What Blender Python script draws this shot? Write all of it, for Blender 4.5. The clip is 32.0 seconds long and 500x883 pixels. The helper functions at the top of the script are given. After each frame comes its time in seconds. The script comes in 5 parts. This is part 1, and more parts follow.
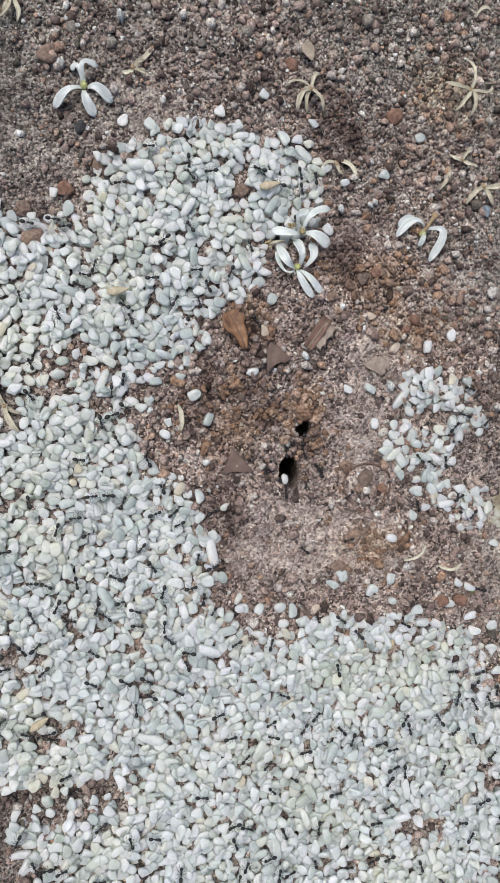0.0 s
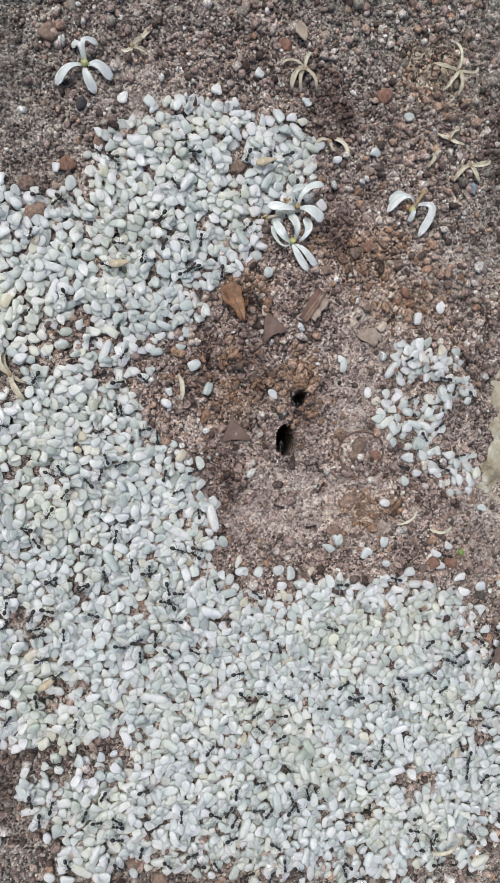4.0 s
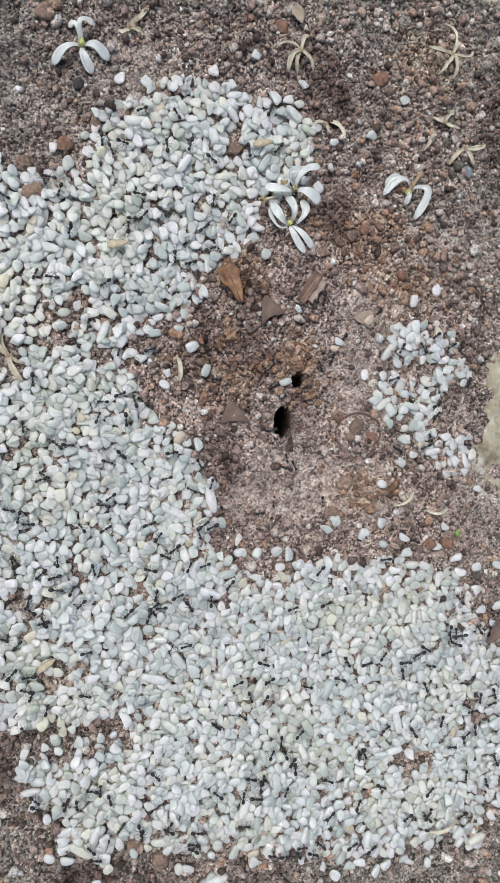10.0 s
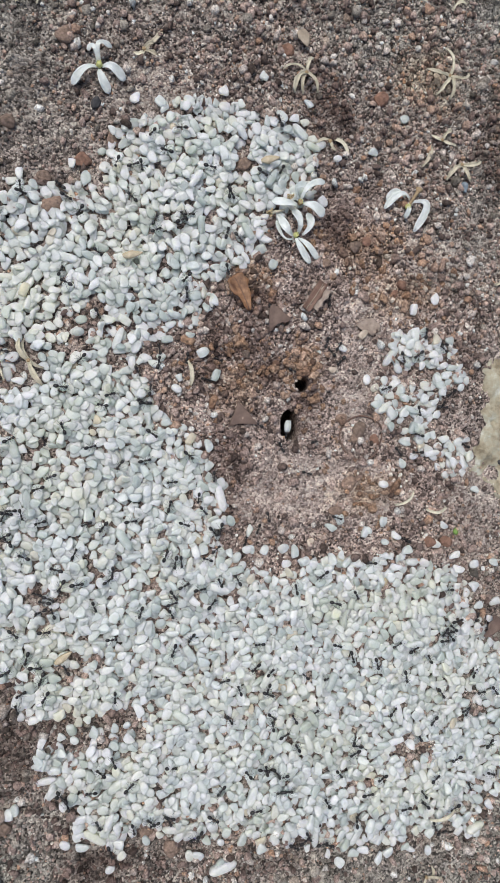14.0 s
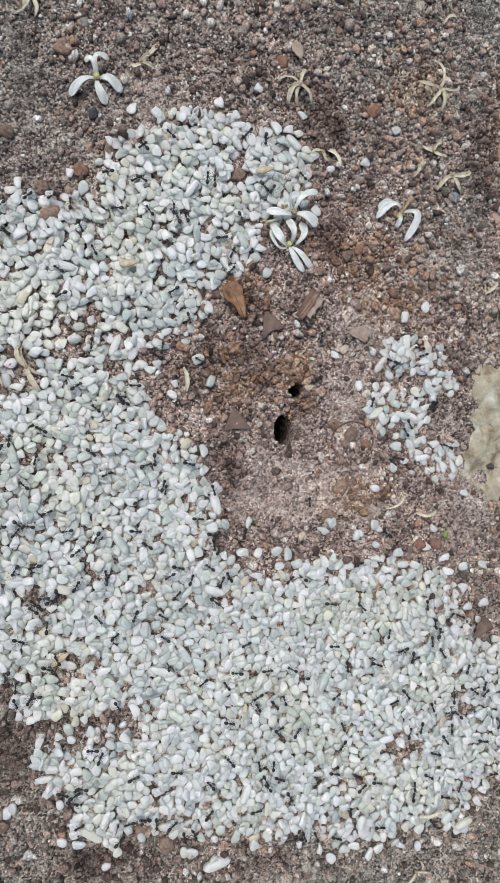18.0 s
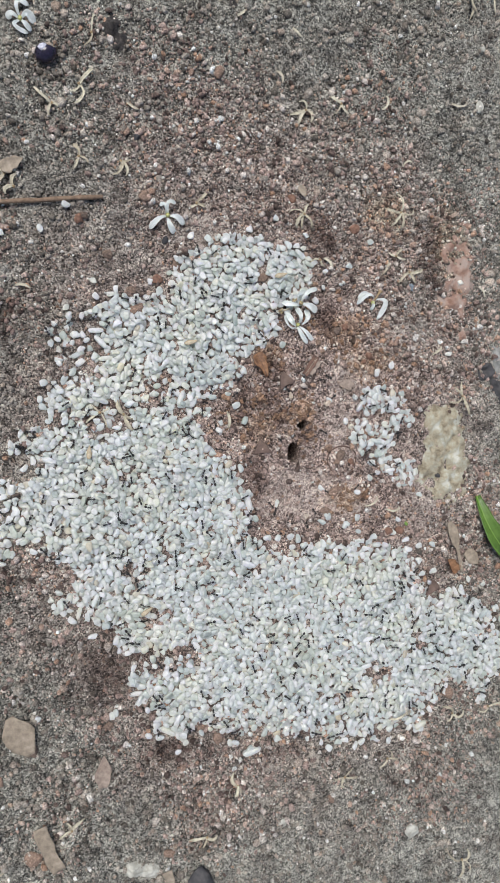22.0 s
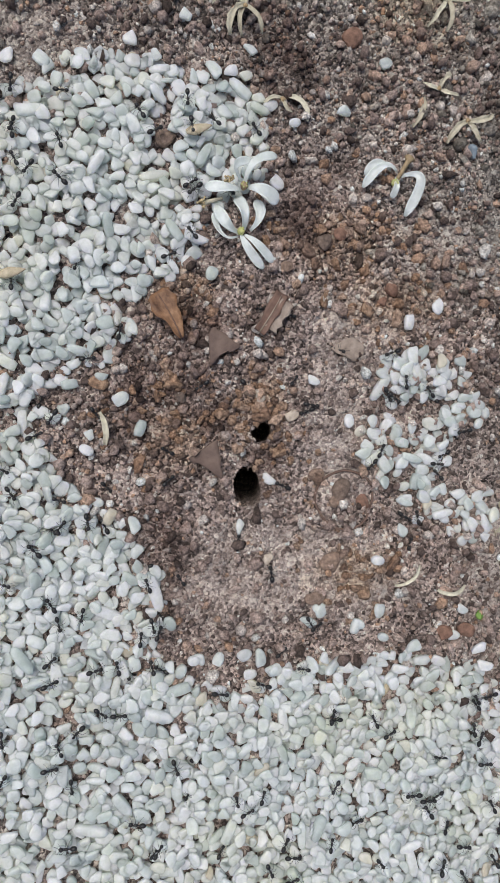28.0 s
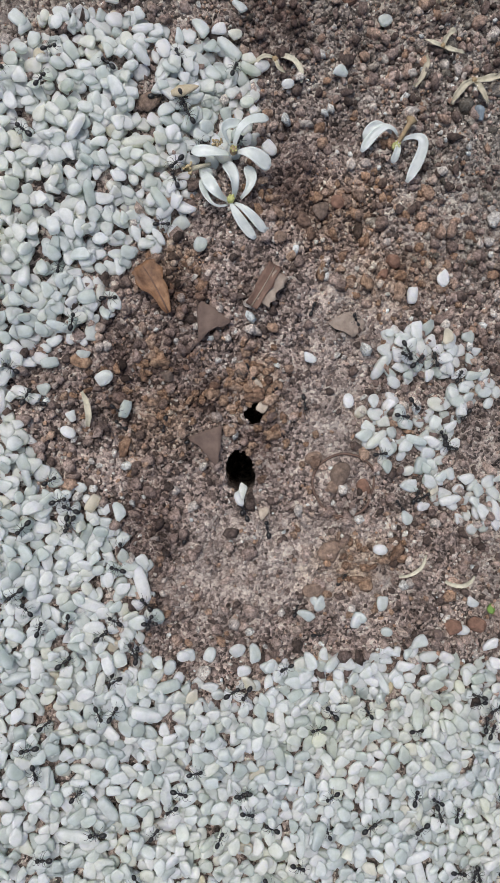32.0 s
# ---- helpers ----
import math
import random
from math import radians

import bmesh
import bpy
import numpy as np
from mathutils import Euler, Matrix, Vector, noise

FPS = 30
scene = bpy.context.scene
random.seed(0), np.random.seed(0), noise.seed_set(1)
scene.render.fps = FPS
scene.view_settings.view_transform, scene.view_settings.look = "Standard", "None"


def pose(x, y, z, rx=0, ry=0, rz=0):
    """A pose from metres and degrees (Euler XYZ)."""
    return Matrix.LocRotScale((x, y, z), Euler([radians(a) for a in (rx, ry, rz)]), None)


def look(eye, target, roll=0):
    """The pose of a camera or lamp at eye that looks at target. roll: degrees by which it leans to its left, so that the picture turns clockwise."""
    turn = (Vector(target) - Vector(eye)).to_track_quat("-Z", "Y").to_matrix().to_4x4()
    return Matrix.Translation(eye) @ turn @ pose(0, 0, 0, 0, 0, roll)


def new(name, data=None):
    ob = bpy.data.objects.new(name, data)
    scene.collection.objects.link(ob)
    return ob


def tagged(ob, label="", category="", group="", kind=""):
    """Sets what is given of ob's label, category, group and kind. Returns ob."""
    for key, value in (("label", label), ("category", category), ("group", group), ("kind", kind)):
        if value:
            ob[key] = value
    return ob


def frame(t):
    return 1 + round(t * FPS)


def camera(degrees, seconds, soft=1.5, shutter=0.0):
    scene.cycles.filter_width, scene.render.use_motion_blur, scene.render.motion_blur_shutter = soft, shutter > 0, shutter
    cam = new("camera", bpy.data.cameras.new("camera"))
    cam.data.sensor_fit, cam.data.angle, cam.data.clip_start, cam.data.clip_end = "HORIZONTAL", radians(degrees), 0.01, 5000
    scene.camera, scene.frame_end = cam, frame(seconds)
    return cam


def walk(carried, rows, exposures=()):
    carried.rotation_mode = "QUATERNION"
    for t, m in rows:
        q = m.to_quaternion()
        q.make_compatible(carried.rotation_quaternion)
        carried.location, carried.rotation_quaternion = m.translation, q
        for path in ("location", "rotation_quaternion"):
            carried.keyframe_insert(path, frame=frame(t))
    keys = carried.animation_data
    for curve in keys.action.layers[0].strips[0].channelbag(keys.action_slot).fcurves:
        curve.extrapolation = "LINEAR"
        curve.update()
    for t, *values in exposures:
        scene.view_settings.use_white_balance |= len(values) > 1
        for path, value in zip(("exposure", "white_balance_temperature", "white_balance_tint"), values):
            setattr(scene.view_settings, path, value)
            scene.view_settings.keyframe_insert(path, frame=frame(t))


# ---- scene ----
# A trodden patch of soil with an ant nest, ringed by a heap of broken rice.
# All lengths below are in millimetres and are turned into metres by MM.
MM = 0.001
cam = camera(42.0, 32.0, soft=1.3)

# seconds, x, y, z (mm), turn about x, y, z (degrees)
PATH = [
    (0, -16.18, 10.52, 116.75, -1.28, -9.75, -5.32),
    (0.5, -16.99, 9.13, 117.75, -1.34, -10.10, -5.37),
    (1, -16.93, 8.96, 117.85, -0.92, -10.16, -5.38),
    (1.5, -16.45, 9.36, 118.52, -1.06, -10.29, -5.47),
    (2, -17.29, 8.18, 117.42, -1.25, -10.31, -5.48),
    (2.5, -18.33, 7.58, 117.92, -1.34, -10.38, -5.57),
    (3, -19.86, 7.05, 117.35, -1.48, -10.33, -5.27),
    (3.5, -19.98, 6.27, 119.39, -1.60, -10.90, -5.68),
    (5.5, -21.38, 5.28, 121.24, -1.53, -11.49, -5.85),
    (6, -22.41, 4.45, 120.64, -1.10, -12.07, -5.64),
    (6.5, -22.49, 4.72, 119.99, -1.77, -11.89, -5.71),
    (7, -21.90, 4.60, 120.13, -1.83, -11.85, -6.01),
    (7.5, -22.72, 5.12, 119.88, -2.12, -11.83, -5.89),
    (8, -22.20, 4.87, 120.48, -2.07, -11.53, -5.82),
    (8.5, -22.22, 5.64, 120.68, -2.36, -11.45, -5.62),
    (9, -21.76, 5.87, 121.13, -2.06, -11.49, -5.62),
    (9.5, -22.00, 3.78, 120.28, -1.62, -11.91, -5.87),
    (10, -21.85, 2.88, 120.64, -1.67, -12.02, -5.97),
    (10.5, -22.51, 3.13, 121.09, -1.58, -11.98, -5.98),
    (11, -23.04, 3.08, 121.71, -1.46, -12.37, -6.09),
    (11.5, -23.72, 2.56, 121.19, -1.44, -11.95, -5.85),
    (12, -25.14, 3.92, 122.10, -1.22, -12.27, -5.69),
    (12.5, -24.55, 2.60, 123.73, -0.95, -12.00, -5.63),
    (13, -24.50, 2.30, 124.00, -1.16, -12.12, -5.76),
    (13.5, -25.29, 2.03, 124.89, -1.00, -12.71, -6.03),
    (14, -25.75, 2.09, 125.47, -0.93, -12.54, -5.94),
    (14.5, -25.80, 2.91, 125.81, -1.06, -12.53, -5.88),
    (16.5, -26.32, 3.02, 126.99, -1.10, -13.42, -6.01),
    (17, -25.35, 2.69, 127.73, -0.87, -13.04, -6.04),
    (17.5, -25.43, 2.61, 128.04, -0.90, -13.03, -5.97),
    (18, -26.29, 3.47, 127.90, -1.08, -13.11, -5.83),
    (18.5, -26.51, 3.33, 127.91, -1.06, -13.45, -5.98),
    (19, -27.68, 3.48, 128.03, -1.20, -13.43, -5.67),
    (19.5, -28.69, 3.47, 129.02, -1.18, -13.62, -5.84),
    (20, -28.68, 3.35, 128.68, -1.19, -13.56, -5.68),
    (20.5, -29.67, 3.81, 128.44, -1.33, -13.55, -5.52),
    (21, -30.57, 4.30, 128.64, -1.68, -13.54, -5.41),
    (21.5, -46.30, 11.07, 154.31, -2.21, -14.64, -5.49),
    (22, -51.44, 15.39, 181.51, -1.66, -15.28, -6.33),
    (22.5, -54.99, 17.20, 204.98, -1.71, -16.40, -5.85),
    (23, -55.88, 15.12, 207.41, -2.23, -16.40, -5.97),
    (23.5, -57.68, 15.89, 208.73, -1.87, -16.33, -6.09),
    (24, -58.21, 17.40, 205.56, -1.66, -16.25, -6.27),
    (24.5, -54.83, 14.62, 196.69, -1.89, -15.49, -6.37),
    (25, -46.19, 13.89, 175.11, -3.27, -14.19, -6.44),
    (25.5, -28.91, 12.95, 145.01, -2.06, -13.14, -8.36),
    (26, -19.41, 18.25, 127.25, -2.07, -13.90, -8.14),
    (26.5, -13.81, 20.51, 114.08, -3.39, -13.02, -8.13),
    (28.5, -3.40, 9.49, 94.12, -0.73, -9.80, -8.72),
    (29, -2.95, 11.21, 95.50, -0.61, -9.64, -8.29),
    (29.5, -3.08, 8.59, 93.18, -1.13, -9.37, -8.82),
    (30, -3.32, 8.58, 93.29, -1.01, -9.77, -9.17),
    (30.5, -2.68, 7.81, 94.62, -0.84, -9.78, -9.21),
    (31, -2.62, 6.73, 94.42, -0.91, -9.81, -9.33),
    (31.5, -2.29, 7.45, 92.68, -0.91, -9.30, -9.34),
    (32, -0.40, 7.32, 90.09, -1.02, -8.43, -9.02),
]
walk(cam, [(t, pose(x * MM, y * MM, z * MM, a, b, c)) for t, x, y, z, a, b, c in PATH],
     [(0, -0.20), (21, -0.21), (22.5, -0.15), (24.5, -0.15), (26.5, -0.22), (28.5, -0.35), (32, -0.35)])

# ---- light: an overcast sky, high and soft ----
world = bpy.data.worlds.new("overcast_sky")
scene.world = world
world.use_nodes = True
wn = world.node_tree.nodes
sky = wn.new("ShaderNodeTexSky")
sky.sky_type = "NISHITA"
sky.sun_disc = False
sky.sun_elevation = radians(66)
sky.sun_rotation = radians(-35)
sky.air_density, sky.dust_density, sky.ozone_density = 1.0, 4.0, 1.0
wn["Background"].inputs["Strength"].default_value = 0.120
world.node_tree.links.new(sky.outputs["Color"], wn["Background"].inputs["Color"])
sun_data = bpy.data.lights.new("sun", "SUN")
sun_data.energy, sun_data.angle, sun_data.color = 2.7, radians(28), (0.975, 0.965, 0.94)
sun = new("sun", sun_data)
sun.matrix_world = look((-0.5, 0.7, 1.9), (0, 0, 0))

# ---- the noise by which ground, crumbs and heap are shaped ----
rng = np.random.default_rng(7)


def hash2(ix, iy, seed):
    h = (ix.astype(np.int64) * 374761393 + iy.astype(np.int64) * 668265263 + seed * 974634777) & 0x7FFFFFFF
    h = ((h ^ (h >> 13)) * 1274126177) & 0x7FFFFFFF
    return ((h ^ (h >> 16)) & 0xFFFF) / 65535.0


def lumps(x, y, size, seed=0):
    """Smooth value noise, 0 to 1, with features of that size."""
    u, v = np.asarray(x, float) / size, np.asarray(y, float) / size
    ix, iy = np.floor(u), np.floor(v)
    fx, fy = u - ix, v - iy
    fx, fy = fx * fx * (3 - 2 * fx), fy * fy * (3 - 2 * fy)
    a, b = hash2(ix, iy, seed), hash2(ix + 1, iy, seed)
    c, d = hash2(ix, iy + 1, seed), hash2(ix + 1, iy + 1, seed)
    return (a * (1 - fx) + b * fx) * (1 - fy) + (c * (1 - fx) + d * fx) * fy


HOLES = [(10.8, -0.6, 1.75, 2.35, 44.0), (13.9, 7.5, 1.15, 1.25, 22.0)]


def hole_depth(x, y):
    out = np.zeros(np.shape(x))
    for cx, cy, rx, ry, deep in HOLES:
        wob = 0.76 + 0.28 * lumps(x, y, 1.6, 5) + 0.20 * lumps(x, y, 0.7, 8)
        r = np.hypot((x - cx) / rx, (y - cy) / ry) / wob
        out = np.maximum(out, deep * np.clip((1.25 - r) * 3.6, 0, 1) ** 0.5 * (r < 1.25))
    return out


def ground_z(x, y, holes=True):
    """The soil's height in millimetres."""
    x, y = np.asarray(x, float), np.asarray(y, float)
    z = 1.7 * (lumps(x, y, 38, 1) - 0.5) + 1.0 * (lumps(x, y, 13, 2) - 0.5) + 1.1 * (lumps(x, y, 4.6, 3) - 0.5)
    z = z + 1.15 * (lumps(x, y, 2.2, 4) - 0.5) + 0.45 * (lumps(x, y, 1.0, 6) - 0.5)
    near = np.hypot((x - 11) / 11, (y - 2) / 12)
    z = z - 1.1 * np.clip(1 - near, 0, 1)
    return z - hole_depth(x, y) if holes else z


def inside(x, y, outline):
    """Whether points lie in a closed outline."""
    hit = np.zeros(np.shape(x), bool)
    for (ax, ay), (bx, by) in zip(outline, outline[1:] + outline[:1]):
        cross = (ay > y) != (by > y)
        hit ^= cross & (x < (bx - ax) * (y - ay) / ((by - ay) or 1e-9) + ax)
    return hit


def edge_gap(x, y, outline):
    """Distance to the outline, in millimetres."""
    best = np.full(np.shape(x), 1e9)
    for (ax, ay), (bx, by) in zip(outline, outline[1:] + outline[:1]):
        dx, dy = bx - ax, by - ay
        s = np.clip(((x - ax) * dx + (y - ay) * dy) / max(dx * dx + dy * dy, 1e-9), 0, 1)
        best = np.minimum(best, np.hypot(x - ax - s * dx, y - ay - s * dy))
    return best


# The heap's edge: round the nest, then back along the outside.
HEAP_INNER = [
    (-6.0, 62.6), (-1.3, 63.3), (6.2, 61.7), (13.6, 59.0), (20.6, 57.4), (21.2, 52.2), (19.6, 44.8), (16.4, 42.8),
    (11.7, 41.0), (9.4, 38.1), (8.0, 34.1), (2.8, 31.5), (-2.3, 28.9), (-4.3, 22.6), (-7.4, 20.5), (-12.1, 19.7),
    (-13.3, 14.4), (-17.4, 11.2), (-15.2, 6.0), (-11.7, 0.4), (-8.0, -2.2), (-6.6, -6.7), (-4.3, -10.7), (-4.5, -17.8),
    (-6.8, -21.2), (-2.5, -26.0), (2.1, -29.0), (8.0, -29.6), (12.2, -28.0), (17.2, -28.2), (22.2, -30.0), (28.6, -29.0),
    (34.7, -31.6), (41.7, -32.7), (44.6, -36.6), (45.8, -41.8), (48.2, -49.3), (52.3, -53.1), (58.2, -50.5), (61.5, -52.1),
    (68.1, -56.0), (71.1, -60.7), (69.6, -64.6), (76.3, -69.1), (79.0, -72.8),
]
HEAP_OUTER = [
    (75.4, -77.4), (67.9, -81.1), (66.3, -85.6), (60.7, -82.7), (54.2, -78.8), (47.1, -81.4), (43.2, -86.8), (41.6, -91.5),
    (30.8, -90.0), (20.2, -88.6), (10.0, -86.6), (-1.8, -82.4), (-11.3, -79.3), (-17.1, -78.9), (-22.3, -74.2), (-27.8, -73.5),
    (-31.9, -77.1), (-39.6, -72.7), (-37.2, -67.1), (-43.1, -64.0), (-44.2, -58.2), (-42.0, -54.1), (-46.7, -48.6), (-47.0, -44.0),
    (-50.1, -40.7), (-55.6, -36.1), (-62.2, -34.9), (-56.3, -28.0), (-59.1, -23.2), (-63.4, -17.2), (-69.5, -13.6), (-73.6, -20.7),
    (-74.6, -8.6), (-70.8, -4.0), (-69.4, 0.9), (-64.4, 1.9), (-59.9, 5.6), (-66.6, 10.8), (-62.9, 14.6), (-55.4, 15.5),
    (-58.0, 21.7), (-54.9, 26.6), (-44.7, 28.2), (-51.8, 32.3), (-55.0, 40.2), (-45.4, 43.8), (-36.3, 48.4), (-21.5, 47.4),
    (-20.7, 54.4), (-16.7, 57.8),
]
HEAP = HEAP_INNER + HEAP_OUTER
SMALL = [
    (34.7, 16.3), (38.7, 17.1), (41.6, 15.2), (45.8, 14.3), (48.5, 11.3), (47.5, 8.5), (50.7, 4.8), (48.6, 3.3), (45.2, 2.4),
    (43.3, -0.8), (40.6, -3.4), (42.2, -6.4), (48.4, -7.1), (49.1, -10.7), (46.5, -15.0), (42.7, -15.3), (39.8, -12.5), (38.2, -9.4),
    (33.3, -10.0), (32.5, -7.7), (35.0, -4.5), (30.3, -2.9), (28.0, 0.7), (28.9, 5.6), (32.2, 5.3), (34.2, 6.8), (32.8, 12.0),
]
# Bare spots in the heap: centre, half width, half height, and how bare (1: no grain at all).
BARE = [
    (-41.9, 15.3, 8.0, 4.5, 0.92), (5.9, 50.9, 2.0, 3.2, 0.9), (29.7, -71.0, 5.0, 3.2, 0.8), (-34.0, -53.4, 9.0, 4.0, 0.75),
    (-35.7, -41.1, 4.5, 2.5, 0.8), (39.0, 6.1, 4.2, 1.6, 1.0), (-48.9, 35.5, 9.0, 8.0, 0.62), (-18.7, 14.6, 5.5, 2.0, 0.85),
    (-27.9, 21.9, 9.0, 4.0, 0.35), (-40.1, -27.6, 4.0, 3.0, 0.6), (-39.2, -52.9, 7.0, 4.0, 0.6), (15.2, -75.9, 5.0, 2.5, 0.4),
    (-61.1, -25.5, 8.0, 4.0, 0.5), (-10.6, 13.2, 7.0, 5.5, 0.85), (44.0, 0.3, 2.2, 1.6, 0.9), (-21.0, -27.4, 2.0, 1.5, 0.8),
    (44.5, -63.9, 4.0, 3.0, 0.5), (-65.1, -17.8, 6.0, 5.0, 0.5),
]


def bareness(x, y):
    out = np.zeros(np.shape(x))
    for cx, cy, rx, ry, k in BARE:
        wob = 0.7 + 0.6 * lumps(x, y, 3.5, 9)
        out = np.maximum(out, k * (np.hypot((x - cx) / rx, (y - cy) / ry) < wob))
    return out


# ---- materials ----
def material(name):
    m = bpy.data.materials.new(name)
    m.use_nodes = True
    return m, m.node_tree.nodes, m.node_tree.links, m.node_tree.nodes["Principled BSDF"]


def noise_node(nodes, links, size_mm, detail=4.0, rough=0.6, coords="Object"):
    at = nodes.new("ShaderNodeTexCoord")
    n = nodes.new("ShaderNodeTexNoise")
    n.inputs["Scale"].default_value = 1.0 / (size_mm * MM)
    n.inputs["Detail"].default_value, n.inputs["Roughness"].default_value = detail, rough
    links.new(at.outputs[coords], n.inputs["Vector"])
    return n.outputs["Fac"]


def ramp(nodes, links, fac, stops):
    r = nodes.new("ShaderNodeValToRGB")
    e = r.color_ramp.elements
    while len(e) < len(stops):
        e.new(0.5)
    for el, (p, c) in zip(e, stops):
        el.position, el.color = p, (*c, 1)
    links.new(fac, r.inputs["Fac"])
    return r.outputs["Color"]


def mix(nodes, links, a, b, fac, kind="MIX"):
    m = nodes.new("ShaderNodeMix")
    m.data_type, m.blend_type = "RGBA", kind
    links.new(a, m.inputs["A"])
    links.new(b, m.inputs["B"])
    if isinstance(fac, float):
        m.inputs["Factor"].default_value = fac
    else:
        links.new(fac, m.inputs["Factor"])
    return m.outputs["Result"]


def bump(nodes, links, bsdf, height, strength, dist_mm):
    b = nodes.new("ShaderNodeBump")
    b.inputs["Strength"].default_value, b.inputs["Distance"].default_value = strength, dist_mm * MM
    links.new(height, b.inputs["Height"])
    links.new(b.outputs["Normal"], bsdf.inputs["Normal"])


def any_random(nodes, links):
    """A number 0 to 1 that differs from object to object and from loose piece to loose piece."""
    info, geo = nodes.new("ShaderNodeObjectInfo"), nodes.new("ShaderNodeNewGeometry")
    add, frac = nodes.new("ShaderNodeMath"), nodes.new("ShaderNodeMath")
    frac.operation = "FRACT"
    links.new(info.outputs["Random"], add.inputs[0])
    links.new(geo.outputs["Random Per Island"], add.inputs[1])
    links.new(add.outputs[0], frac.inputs[0])
    return frac.outputs[0]


def plain(name, stops, size_mm=1.5, rough=0.7, relief=0.3, relief_mm=0.2, vary=None, sub=0.0):
    """A mottled material: noise of that size through colour stops, with fine relief."""
    m, n, l, p = material(name)
    c = ramp(n, l, noise_node(n, l, size_mm), stops)
    if vary:
        tint = ramp(n, l, any_random(n, l), vary)
        c = mix(n, l, c, tint, 1.0, "MULTIPLY")
    l.new(c, p.inputs["Base Color"])
    p.inputs["Roughness"].default_value = rough
    if sub:
        p.inputs["Subsurface Weight"].default_value = sub
        p.inputs["Subsurface Radius"].default_value = (1.0, 1.0, 0.8)
        p.inputs["Subsurface Scale"].default_value = 0.7 * MM
    bump(n, l, p, noise_node(n, l, size_mm * 0.25, 3.0), relief, relief_mm)
    return m


DRIFTS = [(10.7, -13.5, 13.0, 9.0), (48.4, -21.7, 7.0, 12.0), (-11.4, 65.2, 10.0, 5.0), (26.2, 3.7, 6.0, 9.0), (50.3, 29.8, 13.0, 9.0), (23.7, -16.5, 8.0, 7.0), (30.4, 19.0, 7.0, 8.0), (3.3, -14.6, 6.0, 6.0)]


# zones of darker soil, and warm ochre soil: centre and half sizes
DARK_ZONES = [(7.4, 10.6, 8.0, 3.6), (14.0, 3.9, 3.4, 6.5), (-3.6, 14.9, 3.5, 9.0), (24.1, 38.2, 5.0, 7.0), (-2.9, -5.3, 4.5, 7.0), (25.8, 62.1, 6.0, 9.0), (-34.0, 45.0, 9.0, 5.0), (5.9, 24.7, 6.0, 5.5), (2.7, 16.2, 5.0, 6.0),
        (-52.0, -52.0, 13.0, 11.0), (-36.0, -80.0, 11.0, 6.0), (-86.0, -25.0, 13.0, 17.0), (61.0, 56.0, 5.0, 12.0), (-70.0, 45.0, 15.0, 9.0)]
OCHRE = [(30.1, 34.2, 9.0, 6.0), (1.1, 8.2, 6.0, 6.0), (14.8, 11.8, 4.0, 3.5), (5.4, 29.0, 5.0, 5.0), (25.6, -15.3, 8.0, 4.0), (36.3, 23.9, 8.0, 5.0), (47.3, 68.0, 9.0, 8.0), (68.0, 57.5, 7.0, 14.0)]


def zoned(n, l, c, strength):
    """Tint a colour by the dark and the ochre zones, with ragged edges."""
    co, sep = n.new("ShaderNodeTexCoord"), n.new("ShaderNodeSeparateXYZ")
    l.new(co.outputs["Object"], sep.inputs[0])

    def calc(kind, a, b):
        q = n.new("ShaderNodeMath")
        q.operation = kind
        for i, w in enumerate((a, b)):
            if isinstance(w, float):
                q.inputs[i].default_value = w
            else:
                l.new(w, q.inputs[i])
        return q.outputs[0]

    rag = calc("MULTIPLY", calc("SUBTRACT", noise_node(n, l, 4.5, 5.0, 0.75), 0.5), 2.6)
    for zones, tint in ((DARK_ZONES, (0.50, 0.45, 0.44, 1)), (OCHRE, (1.06, 0.98, 0.86, 1))):
        most = None
        for cx, cy, rx, ry in zones:
            ex, ey = calc("MULTIPLY", calc("ADD", sep.outputs["X"], -cx * MM), 1 / (rx * MM)), calc("MULTIPLY", calc("ADD", sep.outputs["Y"], -cy * MM), 1 / (ry * MM))
            e = calc("SUBTRACT", 1.3, calc("SQRT", calc("ADD", calc("MULTIPLY", ex, ex), calc("MULTIPLY", ey, ey)), 0.0))
            most = e if most is None else calc("MAXIMUM", most, e)
        e = n.new("ShaderNodeMapRange")
        e.inputs["From Min"].default_value, e.inputs["From Max"].default_value, e.inputs["To Max"].default_value = 0.1, 1.0, strength
        l.new(calc("ADD", most, rag), e.inputs["Value"])
        q = n.new("ShaderNodeMix")
        q.data_type, q.blend_type = "RGBA", "MULTIPLY"
        l.new(e.outputs["Result"], q.inputs[0])
        l.new(c, q.inputs[6])
        q.inputs[7].default_value = tint
        c = q.outputs[2]
    # patches a few centimetres wide, browner or paler
    return mix(n, l, c, ramp(n, l, noise_node(n, l, 7.0, 5.0, 0.65), [(0.36, (0.60, 0.57, 0.56)), (0.5, (1.0, 0.99, 0.98)), (0.62, (1.22, 1.21, 1.19))]), 0.85, "MULTIPLY")


